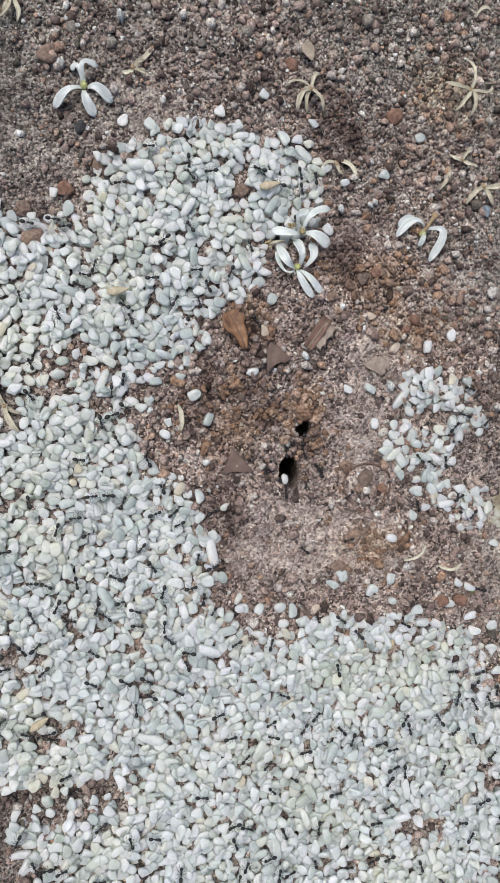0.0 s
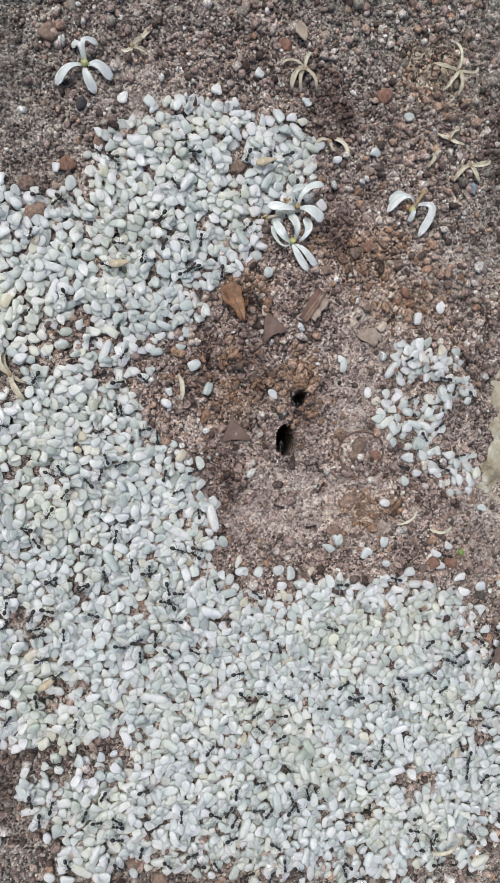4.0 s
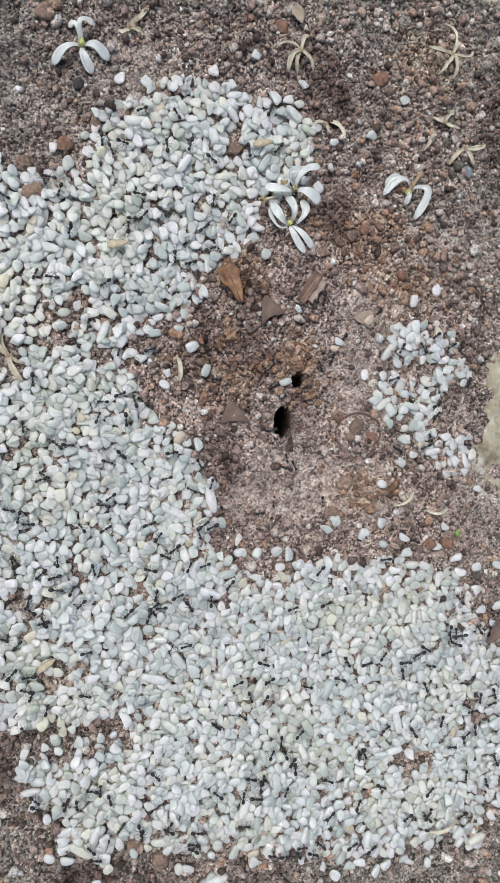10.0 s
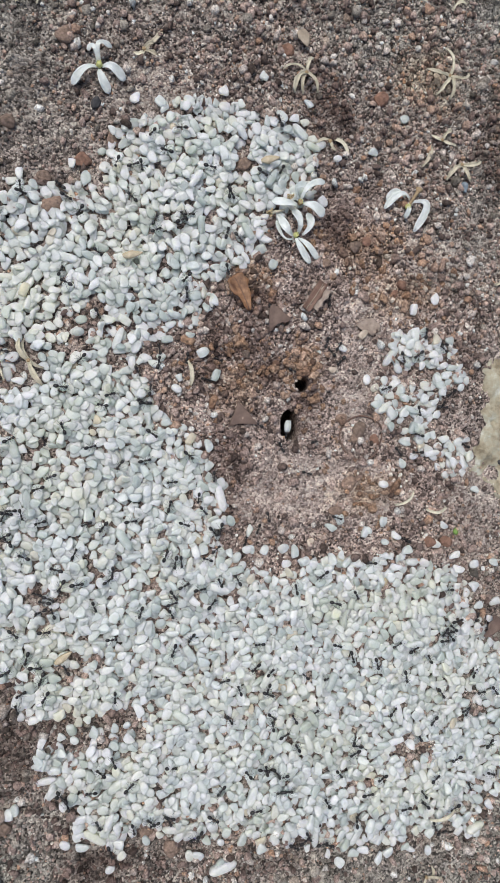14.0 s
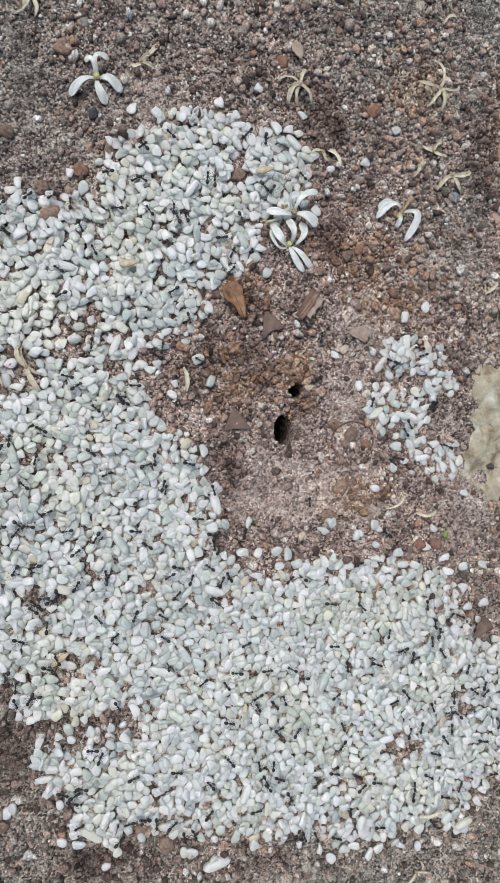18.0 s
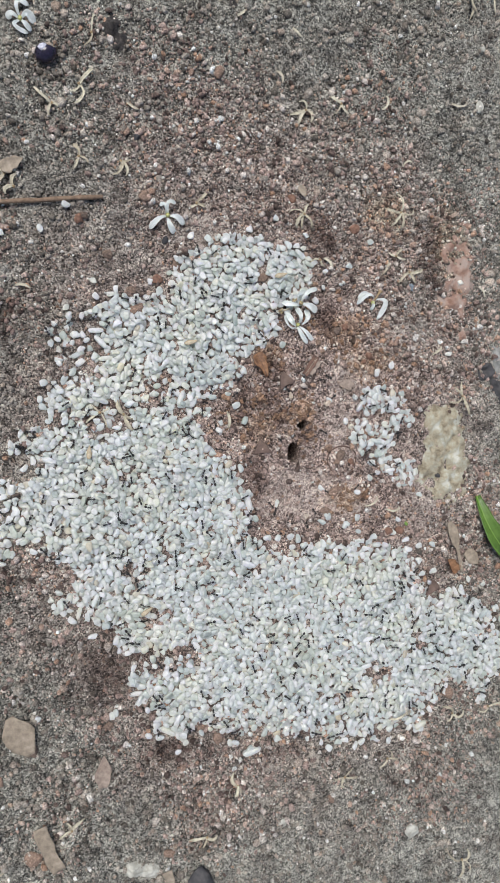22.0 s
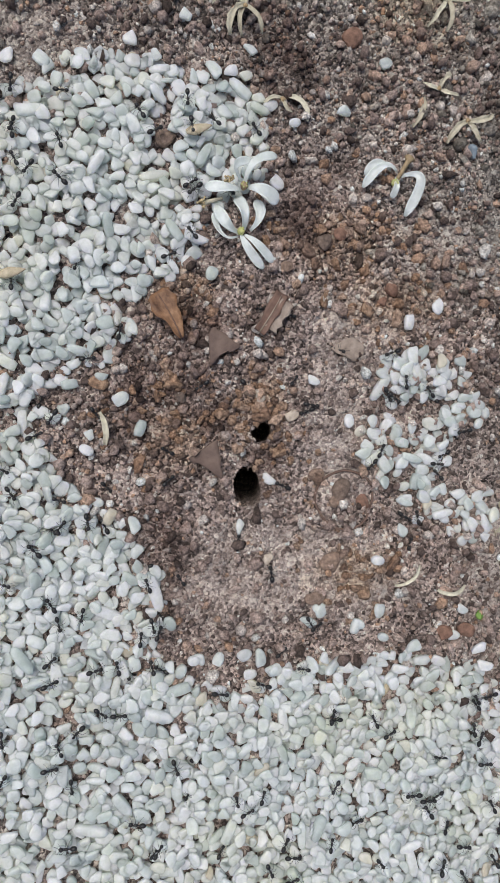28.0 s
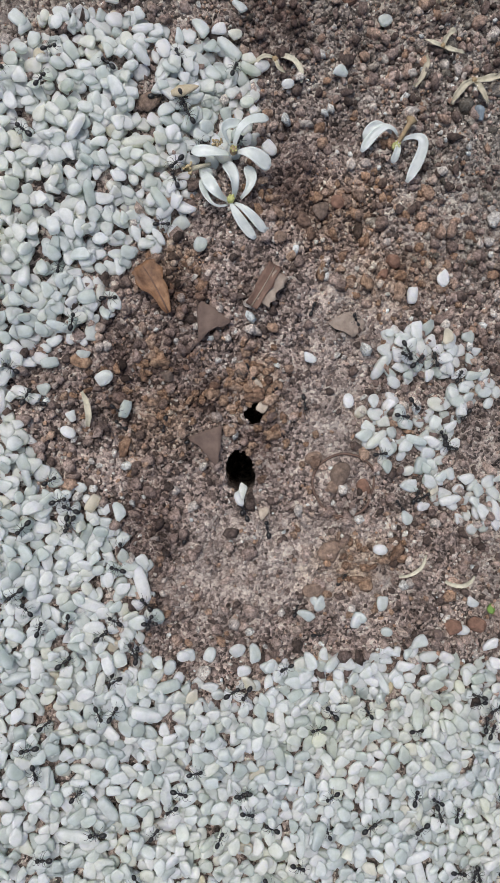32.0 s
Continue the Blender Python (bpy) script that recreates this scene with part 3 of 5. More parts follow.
def build_crumbs():
    def field(n, lo, hi, r0, r1, base, name, label, hug, mat, ring=False):
        xy = np.stack([rng.uniform(lo[0], hi[0], n), rng.uniform(lo[1], hi[1], n)], -1)
        x, y = xy.T
        keep = 0.25 + 0.95 * lumps(x, y, 11, 21) + 0.35 * (lumps(x, y, 30, 22) - 0.5)
        for cx, cy, rx, ry, k in DUSTY:
            keep = keep * (1 - k * np.clip(1.6 - 1.3 * np.hypot((x - cx) / rx, (y - cy) / ry), 0, 1))
        deep = inside(x, y, HEAP) & (edge_gap(x, y, HEAP) > 6) & (bareness(x, y) < 0.3)
        ok = (rng.uniform(0, 1, n) < keep) & ~deep & (hole_depth(x, y) < 0.4)
        if ring:
            ok &= np.hypot((x - 5) * 1.15, (y + 5) * 0.85) + 70 * lumps(x, y, 24, 33) > 88 + 46 * rng.uniform(0, 1, n)
        else:
            ok &= np.hypot((x - 5) * 1.15, (y + 5) * 0.85) + 70 * lumps(x, y, 24, 33) < 106 + 48 * rng.uniform(0, 1, n)
        x, y = x[ok], y[ok]
        n = len(x)
        size = r0 + (r1 - r0) * rng.power(0.5, n) ** 1.8
        shapes, faces = crumb_shapes(base, 10)
        z = ground_z(x, y) + size * hug
        v, f = scatter(shapes, faces, rng.integers(0, 10, n), size[:, None] * np.ones(3), turns(n, 60), np.stack([x, y, z], -1))
        me = big_mesh(name, v, f, mat)
        tagged(new(name, me), label, "soil", kind="stuff")

    field(42000, (-105, -125), (95, 125), 0.38, 1.1, ICO1, "soil_crumbs", "loose angular crumbs of reddish brown soil", 0.42, CRUMB)
    field(90000, (-100, -125), (92, 120), 0.2, 0.5, ICO1, "soil_grit", "fine brown grit strewn over the soil", 0.25, CRUMB)
    field(60000, (-125, -205), (160, 190), 0.28, 1.0, ICO1, "outer_soil_crumbs", "brown and grey crumbs of trodden soil", 0.38, DUST_CRUMB, True)
    field(9000, (-125, -205), (160, 190), 0.6, 1.7, ICO1, "soil_clods", "grey-brown clods of trodden soil", 0.05, DUST_CRUMB, True)


build_crumbs()


def build_single_crumbs():
    """The larger crumbs round the nest, each a piece of the ground."""
    k = np.random.default_rng(41)
    shapes, faces = crumb_shapes(ICO2, 9)
    meshes = [mesh_from("crumb", p, faces.tolist(), LARGE_CRUMB) for p in shapes]
    # clear of the leaf scraps
    leaves = [(2.8, 25.0, 5.5), (8.0, 20.9, 4.0), (17.7, 24.6, 5.0), (1.3, 2.3, 4.5), (29.2, 17.8, 3.8), (7.1, 2.3, 4.0)]
    centres = [(cx, cy, max(rx, ry)) for cx, cy, rx, ry in OCHRE[:6] + DARK_ZONES[:4]]
    made = 0
    while made < 290:
        cx, cy, r = centres[int(k.integers(len(centres)))]
        x, y = k.normal(cx, 0.6 * r), k.normal(cy, 0.6 * r)
        p, q = np.array(x), np.array(y)
        if hole_depth(p, q) > 0 or inside(p, q, HEAP) or inside(p, q, SMALL) or float(lumps(x, y, 5, 44)) < 0.3 or any(math.hypot(x - a, y - b) < c for a, b, c in leaves):
            continue
        r = float(0.55 + 0.75 * k.power(0.6) ** 2.2)
        m = at(x, y, float(ground_z(x, y)) + 0.3 * r, k.uniform(-40, 40), k.uniform(-40, 40), k.uniform(0, 360)) @ Matrix.Scale(r, 4)
        part("crumb", meshes[made % 9], ground, m=m)
        made += 1


build_single_crumbs()


# ---- rice ----
def grain_shape(a, b, h, cuts, blunt=2.3, point=0.0):
    """A flattened grain of half lengths a, b, h, lying in x and y, broken off along straight cuts (heading, distance)."""
    seg, fine = 14, np.linspace(0, 2 * np.pi, 721)[:-1]
    r = (np.abs(np.cos(fine) / a) ** blunt + np.abs(np.sin(fine) / b) ** blunt) ** (-1 / blunt) * (1 - point * np.cos(fine))
    for way, far in cuts:
        toward = np.cos(fine - way)
        r = np.minimum(r, np.where(toward > 0.05, far / np.maximum(toward, 0.05), 1e9))
    # worn corners, and points spaced evenly along the outline
    window = np.hanning(23)
    r = np.convolve(np.concatenate([r[-11:], r, r[:11]]), window / window.sum(), "valid")
    px, py = r * np.cos(fine), r * np.sin(fine)
    run = np.concatenate([[0], np.cumsum(np.hypot(np.diff(px), np.diff(py)))])
    pick = np.searchsorted(run, np.arange(seg) / seg * run[-1])
    ang = fine[pick]
    c, s = np.cos(ang), np.sin(ang)
    r = r[pick] * rng.uniform(0.98, 1.02, seg)
    tip, tilt = rng.uniform(-0.12, 0.12), rng.uniform(-0.12, 0.12)
    rings = [(0.72, 0.98), (0.94, 0.68), (1.0, 0.05), (0.94, -0.70), (0.70, -0.98)]
    pts = [(0, 0, h)]
    for share, level in rings:
        x, y = r * c * share, r * s * share
        pts += list(zip(x, y, h * (level + (tip * x + tilt * y) * np.sign(level))))
    pts.append((0, 0, -h))
    faces = []
    last = len(pts) - 1
    for k in range(seg):
        q = (k + 1) % seg
        faces.append((0, 1 + k, 1 + q))
        for n in range(len(rings) - 1):
            u, v = 1 + n * seg, 1 + (n + 1) * seg
            faces += [(u + k, v + k, v + q), (u + k, v + q, u + q)]
        u = 1 + (len(rings) - 1) * seg
        faces.append((u + k, last, u + q))
    p = np.array(pts)
    p[:, :2] -= (p[:, :2].max(0) + p[:, :2].min(0)) / 2
    return p, np.array(faces)


def grain_kinds():
    kinds = []
    for k in range(18):
        if k < 12:
            cuts = [(rng.uniform(-0.7, 0.7), rng.uniform(0.25, 0.9))]
            if k % 3 > 0:
                cuts.append((rng.uniform(1.4, 4.9), rng.uniform(0.72, 1.05)))
            p, f = grain_shape(rng.uniform(1.6, 2.2), rng.uniform(0.98, 1.2), rng.uniform(0.31, 0.44), cuts, rng.uniform(1.9, 2.3), rng.uniform(-0.05, 0.30))
        elif k < 15:
            p, f = grain_shape(rng.uniform(1.15, 1.4), rng.uniform(0.85, 1.0), 0.52, [], 2.2)
        elif k == 15:
            p, f = grain_shape(2.0, 0.95, 0.7, [(0.1, 1.5), (3.2, 1.6)], 2.6)
        else:
            p, f = grain_shape(rng.uniform(2.6, 3.0), 0.92, 0.75, [] if k == 16 else [(0.2, 2.1)], 2.5)
        kinds.append(p)
    return np.stack(kinds), f


GRAINS, GRAIN_FACES = grain_kinds()
GRAIN_MESH = [mesh_from("grain", p, GRAIN_FACES.tolist(), RICE) for p in GRAINS]
TAN_RICE = plain("tan_rice", [(0.3, (0.36, 0.29, 0.225)), (0.7, (0.56, 0.48, 0.39))], 1.0, 0.5, 0.3, 0.15, sub=0.3)
TAN_MESH = {k: mesh_from("grain", GRAINS[k], GRAIN_FACES.tolist(), TAN_RICE) for k in (2, 5, 7, 15)}
GRAIN_ODDS = np.array([0.07] * 12 + [0.05] * 3 + [0.045, 0.022, 0.028])
GRAIN_ODDS /= GRAIN_ODDS.sum()

# a map of the surface's height, on which ants and flowers stand
CELL, MAP_X, MAP_Y = 0.5, -100.0, -110.0
HEIGHT = ground_z(*np.meshgrid(MAP_X + CELL * np.arange(420), MAP_Y + CELL * np.arange(440), indexing="ij"), holes=False)


def raise_map(x, y, top, r):
    i0, j0, k = int((x - MAP_X) / CELL), int((y - MAP_Y) / CELL), int(r / CELL)
    if k <= i0 < 420 - k - 1 and k <= j0 < 440 - k - 1:
        s = HEIGHT[i0 - k:i0 + k + 1, j0 - k:j0 + k + 1]
        np.maximum(s, top, out=s)


def surface(x, y):
    return float(HEIGHT[min(max(int((x - MAP_X) / CELL), 0), 419), min(max(int((y - MAP_Y) / CELL), 0), 439)])


def build_heap(outline, name, label, layers, parts_near):
    """A heap of broken rice in layers; the grains by the nest are parts of their own, the rest one mesh."""
    xs, ys = [p[0] for p in outline], [p[1] for p in outline]
    place, turn, which = [], [], []
    for level, (gap, lift, tilt, rim, odds) in enumerate(layers):
        n = int((max(xs) - min(xs)) * (max(ys) - min(ys)) * 2.2)
        x, y = rng.uniform(min(xs), max(xs), n), rng.uniform(min(ys), max(ys), n)
        ok = inside(x, y, outline)
        x, y = x[ok], y[ok]
        gap_in = edge_gap(x, y, outline)
        xy = np.stack([x, y], -1)
        kept = spaced(xy, gap)
        xy, gap_in = xy[kept], gap_in[kept]
        x, y = xy.T
        thin = np.clip((gap_in - rim) / 4.0 + 0.3, 0, 1) * odds * (1 - bareness(x, y)) * (0.86 + 0.3 * lumps(x, y, 9, 31 + level))
        xy = xy[rng.uniform(0, 1, len(xy)) < thin]
        n = len(xy)
        z = ground_z(xy[:, 0], xy[:, 1], holes=False) + lift + rng.uniform(-0.2, 0.25, n)
        place.append(np.concatenate([xy, z[:, None]], 1))
        turn.append(turns(n, tilt))
        which.append(rng.choice(18, n, p=GRAIN_ODDS))
    place, turn, which = np.concatenate(place), np.concatenate(turn), np.concatenate(which)
    for x, y, z in place:
        raise_map(x, y, z + 0.75, 0.9)
    size = rng.uniform(0.64, 0.90, len(place))
    near = np.argsort(np.hypot(place[:, 0] - 14, place[:, 1] + 2))[:parts_near]
    rest = np.setdiff1d(np.arange(len(place)), near)
    ob = thing(name, Matrix(), label, "rice")
    if len(rest):
        v, f = scatter(GRAINS, GRAIN_FACES, which[rest], size[rest, None] * np.ones(3), turn[rest], place[rest])
        me = big_mesh("rice_bed", v, f, RICE)
        tagged(part("rice_bed", me, ob), kind="stuff")
    for k in near:
        m = Matrix.Translation(Vector(place[k].tolist()) * MM) @ Matrix(turn[k].tolist()).to_4x4() @ Matrix.Scale(float(size[k]), 4)
        part("grain", GRAIN_MESH[which[k]], ob, m=m)
    return ob


build_heap(HEAP, "rice_heap", "curved heap of broken white rice grains on soil",
           [(1.47, 0.36, 9, -2.5, 0.93), (1.5, 0.8, 16, -0.5, 0.92), (1.72, 1.22, 22, 1.0, 0.76), (2.1, 1.6, 28, 3.5, 0.38)], 300)
build_heap(SMALL, "small_rice_heap", "small thin heap of broken rice beside the nest",
           [(1.45, 0.38, 9, -2.0, 0.95), (1.6, 0.8, 15, 0.0, 0.7), (2.0, 1.2, 22, 2.0, 0.3)], 300)

# ---- single grains strewn round the heaps ----
LOOSE = [
    (-26.4, 51.4), (-9.0, 62.2), (-5.7, 63.0), (-3.4, 62.8), (19.0, 58.5), (33.2, 52.7), (25.4, 51.7), (11.6, 67.3), (41.3, 59.9), (38.9, 20.6),
    (43.7, 22.4), (22.7, 13.9), (27.3, 7.1), (30.6, 6.6), (-5.7, 15.3), (-3.7, 10.7), (-11.6, 8.8), (-7.9, 18.9), (-10.8, 10.8), (-2.9, 24.7),
    (18.1, -20.2), (16.5, -22.0), (23.4, -23.7), (27.4, -22.1), (28.4, -14.5), (33.2, -10.8), (27.6, -26.4), (41.2, -24.8), (-0.6, -24.0), (2.3, -24.4),
    (6.2, -24.7), (8.4, -25.5), (11.1, -29.6), (42.8, -31.4), (-13.0, -84.1), (-49.3, -65.4), (20.1, 62.1), (-33.7, 47.9), (-35.8, 49.9), (-34.4, 41.9),
]
LOOSE_FAR = [
    (63.7, 24.1), (-63.3, 65.9), (-52.9, -42.9), (-50.4, -66.0), (-69.6, -62.5), (-12.5, -85.1), (18.7, -20.7), (24.0, -23.4), (83.1, -73.6), (51.5, -42.8),
    (-71.1, 37.3), (-69.8, 34.7), (-72.4, 32.1), (-69.4, 30.5), (-71.6, 29.0), (-72.3, 34.9), (-49.4, 45.8), (-54.9, 40.7), (-41.5, 52.6), (-46.2, 72.8),
    (63.8, -47.5), (56.7, -49.8), (68.7, -49.8), (-53.5, 66.8), (-68.6, 57.9), (-35.2, -18.1), (49.2, -18.2), (52.4, -34.4), (19.5, -91.2), (-17.3, -81.1),
]


def build_loose():
    def grain(x, y, kind):
        ob = new("rice_grain", GRAIN_MESH[kind])
        ob.matrix_basis = at(x, y, None, rng.normal(0, 9), rng.normal(0, 9), rng.uniform(0, 360), lift=1.0) @ Matrix.Scale(rng.uniform(0.66, 0.88), 4)
        raise_map(x, y, float(ground_z(x, y, holes=False)) + 1.1, 0.8)
        tagged(ob, "single broken white rice grain lying on soil", "rice grain", "loose rice grains")
    for x, y in LOOSE + LOOSE_FAR:
        grain(x, y, int(rng.choice(16)))
    # strays just outside the heaps' edges
    done = 0
    while done < 110:
        x, y = rng.uniform(-80, 82), rng.uniform(-95, 70)
        if not inside(np.array(x), np.array(y), HEAP) and 0.6 < edge_gap(np.array(x), np.array(y), HEAP) < 1.0 + min(3.0, rng.exponential(1.2)):
            grain(x, y, int(rng.choice(15)))
            done += 1
    # two whole grains that lie in plain view
    for x, y, rz in ((-5.3, -13.2, 98), (-12.5, -85.1, 5)):
        ob = new("rice_grain", GRAIN_MESH[16])
        ob.matrix_basis = at(x, y, None, 4, 3, rz, lift=1.0)
        tagged(ob, "whole long white rice grain at the heap's edge", "rice grain", "loose rice grains")


build_loose()


# ---- petals, leaves and their kin: thin, bent sheets with thickness ----
def sheet(length, width, profile, rise, bend, sway, cup, thick, jag=0.0, seed=0, nu=11, nv=5):
    """A bent sheet from the origin along +x. profile: half width (0 to 1) at a share of the length. rise: slope at the base,
    bend: degrees by which it turns down towards its end, sway: degrees by which it turns sideways, cup: how far its edges stand up."""
    u = np.linspace(0, 1, nu)
    step = length / (nu - 1)
    pitch, head = np.radians(rise - bend * u), np.radians(sway * u)
    px = np.concatenate([[0], np.cumsum(step * np.cos(pitch[:-1]) * np.cos(head[:-1]))])
    py = np.concatenate([[0], np.cumsum(step * np.cos(pitch[:-1]) * np.sin(head[:-1]))])
    pz = np.concatenate([[0], np.cumsum(step * np.sin(pitch[:-1]))])
    top = np.zeros((nu, nv, 3))
    for i in range(nu):
        half = width / 2 * profile(u[i])
        for j in range(nv):
            v = 2 * j / (nv - 1) - 1
            wob = 1 + jag * (float(lumps(u[i] * 7 + seed, v * 3 + 40, 1.0, 50 + seed)) - 0.5) * abs(v)
            s = half * v * wob
            top[i, j] = (px[i] - s * math.sin(head[i]) - math.sin(pitch[i]) * cup * v * v * half, py[i] + s * math.cos(head[i]), pz[i] + cup * v * v * half)
    return solid_sheet(top, thick)


def solid_sheet(top, thick):
    """Points and faces of a bent sheet, a grid of points, with thickness."""
    nu, nv = top.shape[:2]
    low = top - np.array([0, 0, thick])
    pts = np.concatenate([top.reshape(-1, 3), low.reshape(-1, 3)])
    n, faces = nu * nv, []
    for i in range(nu - 1):
        for j in range(nv - 1):
            a, b, c, d = i * nv + j, (i + 1) * nv + j, (i + 1) * nv + j + 1, i * nv + j + 1
            faces += [(a, b, c, d), (n + d, n + c, n + b, n + a)]
    rim = [i * nv for i in range(nu)] + [(nu - 1) * nv + j for j in range(1, nv)] + [i * nv + nv - 1 for i in range(nu - 2, -1, -1)] + list(range(nv - 2, 0, -1))
    for a, b in zip(rim, rim[1:] + rim[:1]):
        faces.append((a, n + a, n + b, b))
    return pts, faces


def spoon(u):
    return 0.30 + 0.70 * math.sin(min(u * 1.25, 1) * math.pi / 2) ** 1.3 if u < 0.8 else 1.0 * math.sqrt(max(0.06, 1 - ((u - 0.8) / 0.21) ** 2))


def ribbon(u):
    return 0.7 + 0.3 * math.sin(u * math.pi) if u < 0.9 else 0.55


def ovate(u):
    return max(0.05, math.sin(math.pi * min(1, 0.06 + 0.94 * u) ** 0.8) ** 0.8)


def fan(u):
    return (0.12 + 0.88 * u ** 0.8) * (1 if u < 0.82 else math.sqrt(max(0.05, 1 - ((u - 0.82) / 0.19) ** 2)))


def wedge(u):
    return 0.06 + 0.94 * u


def strip(u):
    return 1.0


def blob(r, squash, rough, base=ICO2, stretch=(1, 1, 1), seed=0):
    """A rounded lump: a ball, roughened and squashed."""
    v, f = base
    k = np.random.default_rng(seed)
    low = k.standard_normal((6, 3))
    bulge = sum(np.sin(v @ w * 1.7 + i) for i, w in enumerate(low)) / 6
    p = v * (1 + rough * bulge[:, None] + 0.08 * rough * k.standard_normal((len(v), 1)))
    for _ in range(int(rough * 24)):
        w = k.standard_normal(3)
        w /= np.linalg.norm(w)
        p = p - np.maximum(p @ w - k.uniform(0.6, 0.9), 0)[:, None] * w
    p = p * r * np.array(stretch)
    p[:, 2] *= squash
    return p, f.tolist()


def tube(points, radius, seg=6):
    """A tube along points; radius is one number or one for each point."""
    pts, n = np.asarray(points, float), len(points)
    rad = np.broadcast_to(np.asarray(radius, float), (n,))
    way = np.gradient(pts, axis=0)
    way /= np.linalg.norm(way, axis=1, keepdims=True) + 1e-12
    ref = np.array([0, 0, 1.0]) if abs(way[:, 2]).max() < 0.95 else np.array([0.3, 1.0, 0.1])
    side = np.cross(way, ref)
    side /= np.linalg.norm(side, axis=1, keepdims=True) + 1e-12
    up = np.cross(side, way)
    v = []
    for i in range(n):
        for s in range(seg):
            a = 2 * math.pi * s / seg
            v.append(pts[i] + rad[i] * (math.cos(a) * side[i] + math.sin(a) * up[i]))
    f = [(i * seg + s, i * seg + (s + 1) % seg, (i + 1) * seg + (s + 1) % seg, (i + 1) * seg + s) for i in range(n - 1) for s in range(seg)]
    f += [tuple(range(seg))[::-1], tuple((n - 1) * seg + s for s in range(seg))]
    return np.array(v), f


def petal_shape(base, mid, tip, width, arch, tip_z, cup, roll=0.0, nu=15, nv=7):
    """A curled petal from base over mid to tip (x, y in mm): spoon-shaped, arched, with its edges turned up; roll leans it on its side."""
    u = np.linspace(0, 1, nu)[:, None]
    b, m, t = (np.array(q, float) for q in (base, mid, tip))
    c = 2 * m - (b + t) / 2
    line = (1 - u) ** 2 * b + 2 * u * (1 - u) * c + u ** 2 * t
    way = np.gradient(line, axis=0)
    way /= np.linalg.norm(way, axis=1, keepdims=True) + 1e-9
    q = u[:, 0]
    z = arch * np.sin(np.pi * q ** 0.85) + tip_z * q
    lean = np.radians(roll) * np.sin(np.pi * np.clip(q * 1.1, 0, 1)) ** 0.5
    top = np.zeros((nu, nv, 3))
    for i in range(nu):
        half = 0.42 * width * spoon(float(q[i]))
        for j in range(nv):
            v = 2 * j / (nv - 1) - 1
            flat, up = half * v * math.cos(lean[i]), half * v * math.sin(lean[i])
            top[i, j] = (line[i, 0] - way[i, 1] * flat, line[i, 1] + way[i, 0] * flat, z[i] + up + cup * half * (v * v + 0.25 * math.cos(3 * math.pi * v)) + 0.05 * math.sin(9 * q[i] + 4 * v))
    return solid_sheet(top, 0.11)


def stamen_head(x, y, z, seed, toward=None):
    """A dried flower's tuft of tan stamens, at times with its stalk."""
    ob = thing("stamen_tuft", pose(x * MM, y * MM, z * MM), "dried tan tuft of stamens from a fallen flower", "flower", "fallen flowers")
    k = np.random.default_rng(500 + seed)
    for _ in range(13):
        a, r = k.uniform(0, 6.28), k.uniform(0.1, 0.75)
        dx, dy = r * math.cos(a), r * math.sin(a)
        pts, f = tube([(0.3 * dx, 0.3 * dy, -0.5), (dx, dy, 0.25), (1.15 * dx, 1.15 * dy, k.uniform(0.3, 0.7))], [0.08, 0.09, 0.19], 5)
        part("stamen", mesh_from("stamen", pts, f, STAMEN), ob)
    if toward:
        dx, dy = toward[0] - x, toward[1] - y
        pts, f = tube([(0, 0, -0.3), (dx * 0.5, dy * 0.5, -0.5), (dx, dy, -0.7)], [0.4, 0.3, 0.25], 7)
        part("flower_stalk", mesh_from("stalk", pts, f, DRY_PETAL), ob, "pale brown dried stalk")


def fresh_flower(x, y, petals, lift, label, stem=None, seed=0, brown=False):
    """A small white flower: curled petals (base, middle, tip, width, arch, height of the tip, lean), a heart, at times a stalk."""
    k = np.random.default_rng(seed)
    base = surface(x, y) + lift
    ob = thing("flower", pose(x * MM, y * MM, base * MM), label, "flower", "fallen flowers")
    for b, m, t, width, arch, tip_z, lean in petals:
        pts, f = petal_shape(*[(q[0] - x, q[1] - y) for q in (b, m, t)], width, arch, tip_z, k.uniform(0.25, 0.5), lean)
        part("petal", mesh_from("petal", pts, f, PETAL), ob, m=pose(0, 0, 0.2 * MM))
    pts, f = blob(0.62, 1.2, 0.15, seed=seed)
    heart = part("flower_heart", mesh_from("heart", pts + (0, 0, 0.4), f, STEM if brown else CALYX), ob, "brown heart of the flower" if brown else "yellow-green heart of the flower")
    for q in range(5):
        a = 2 * math.pi * q / 5 + seed
        pts, f = tube([(0.25 * math.cos(a), 0.25 * math.sin(a), 0.6), (0.4 * math.cos(a), 0.4 * math.sin(a), 1.15)], [0.1, 0.13], 5)
        part("stamen", mesh_from("stamen", pts, f, CALYX), heart)
    if stem:
        sx, sy = stem[0] - x, stem[1] - y
        pts, f = tube([(0, 0, 0.3), (sx * 0.5, sy * 0.5, 0.7), (sx * 0.85, sy * 0.85, 0.8), (sx, sy, 0.8)], [0.3, 0.32, 0.4, 0.85], 9)
        part("flower_stalk", mesh_from("stalk", pts, f, STEM), ob, "brown dried stalk with a frayed end")


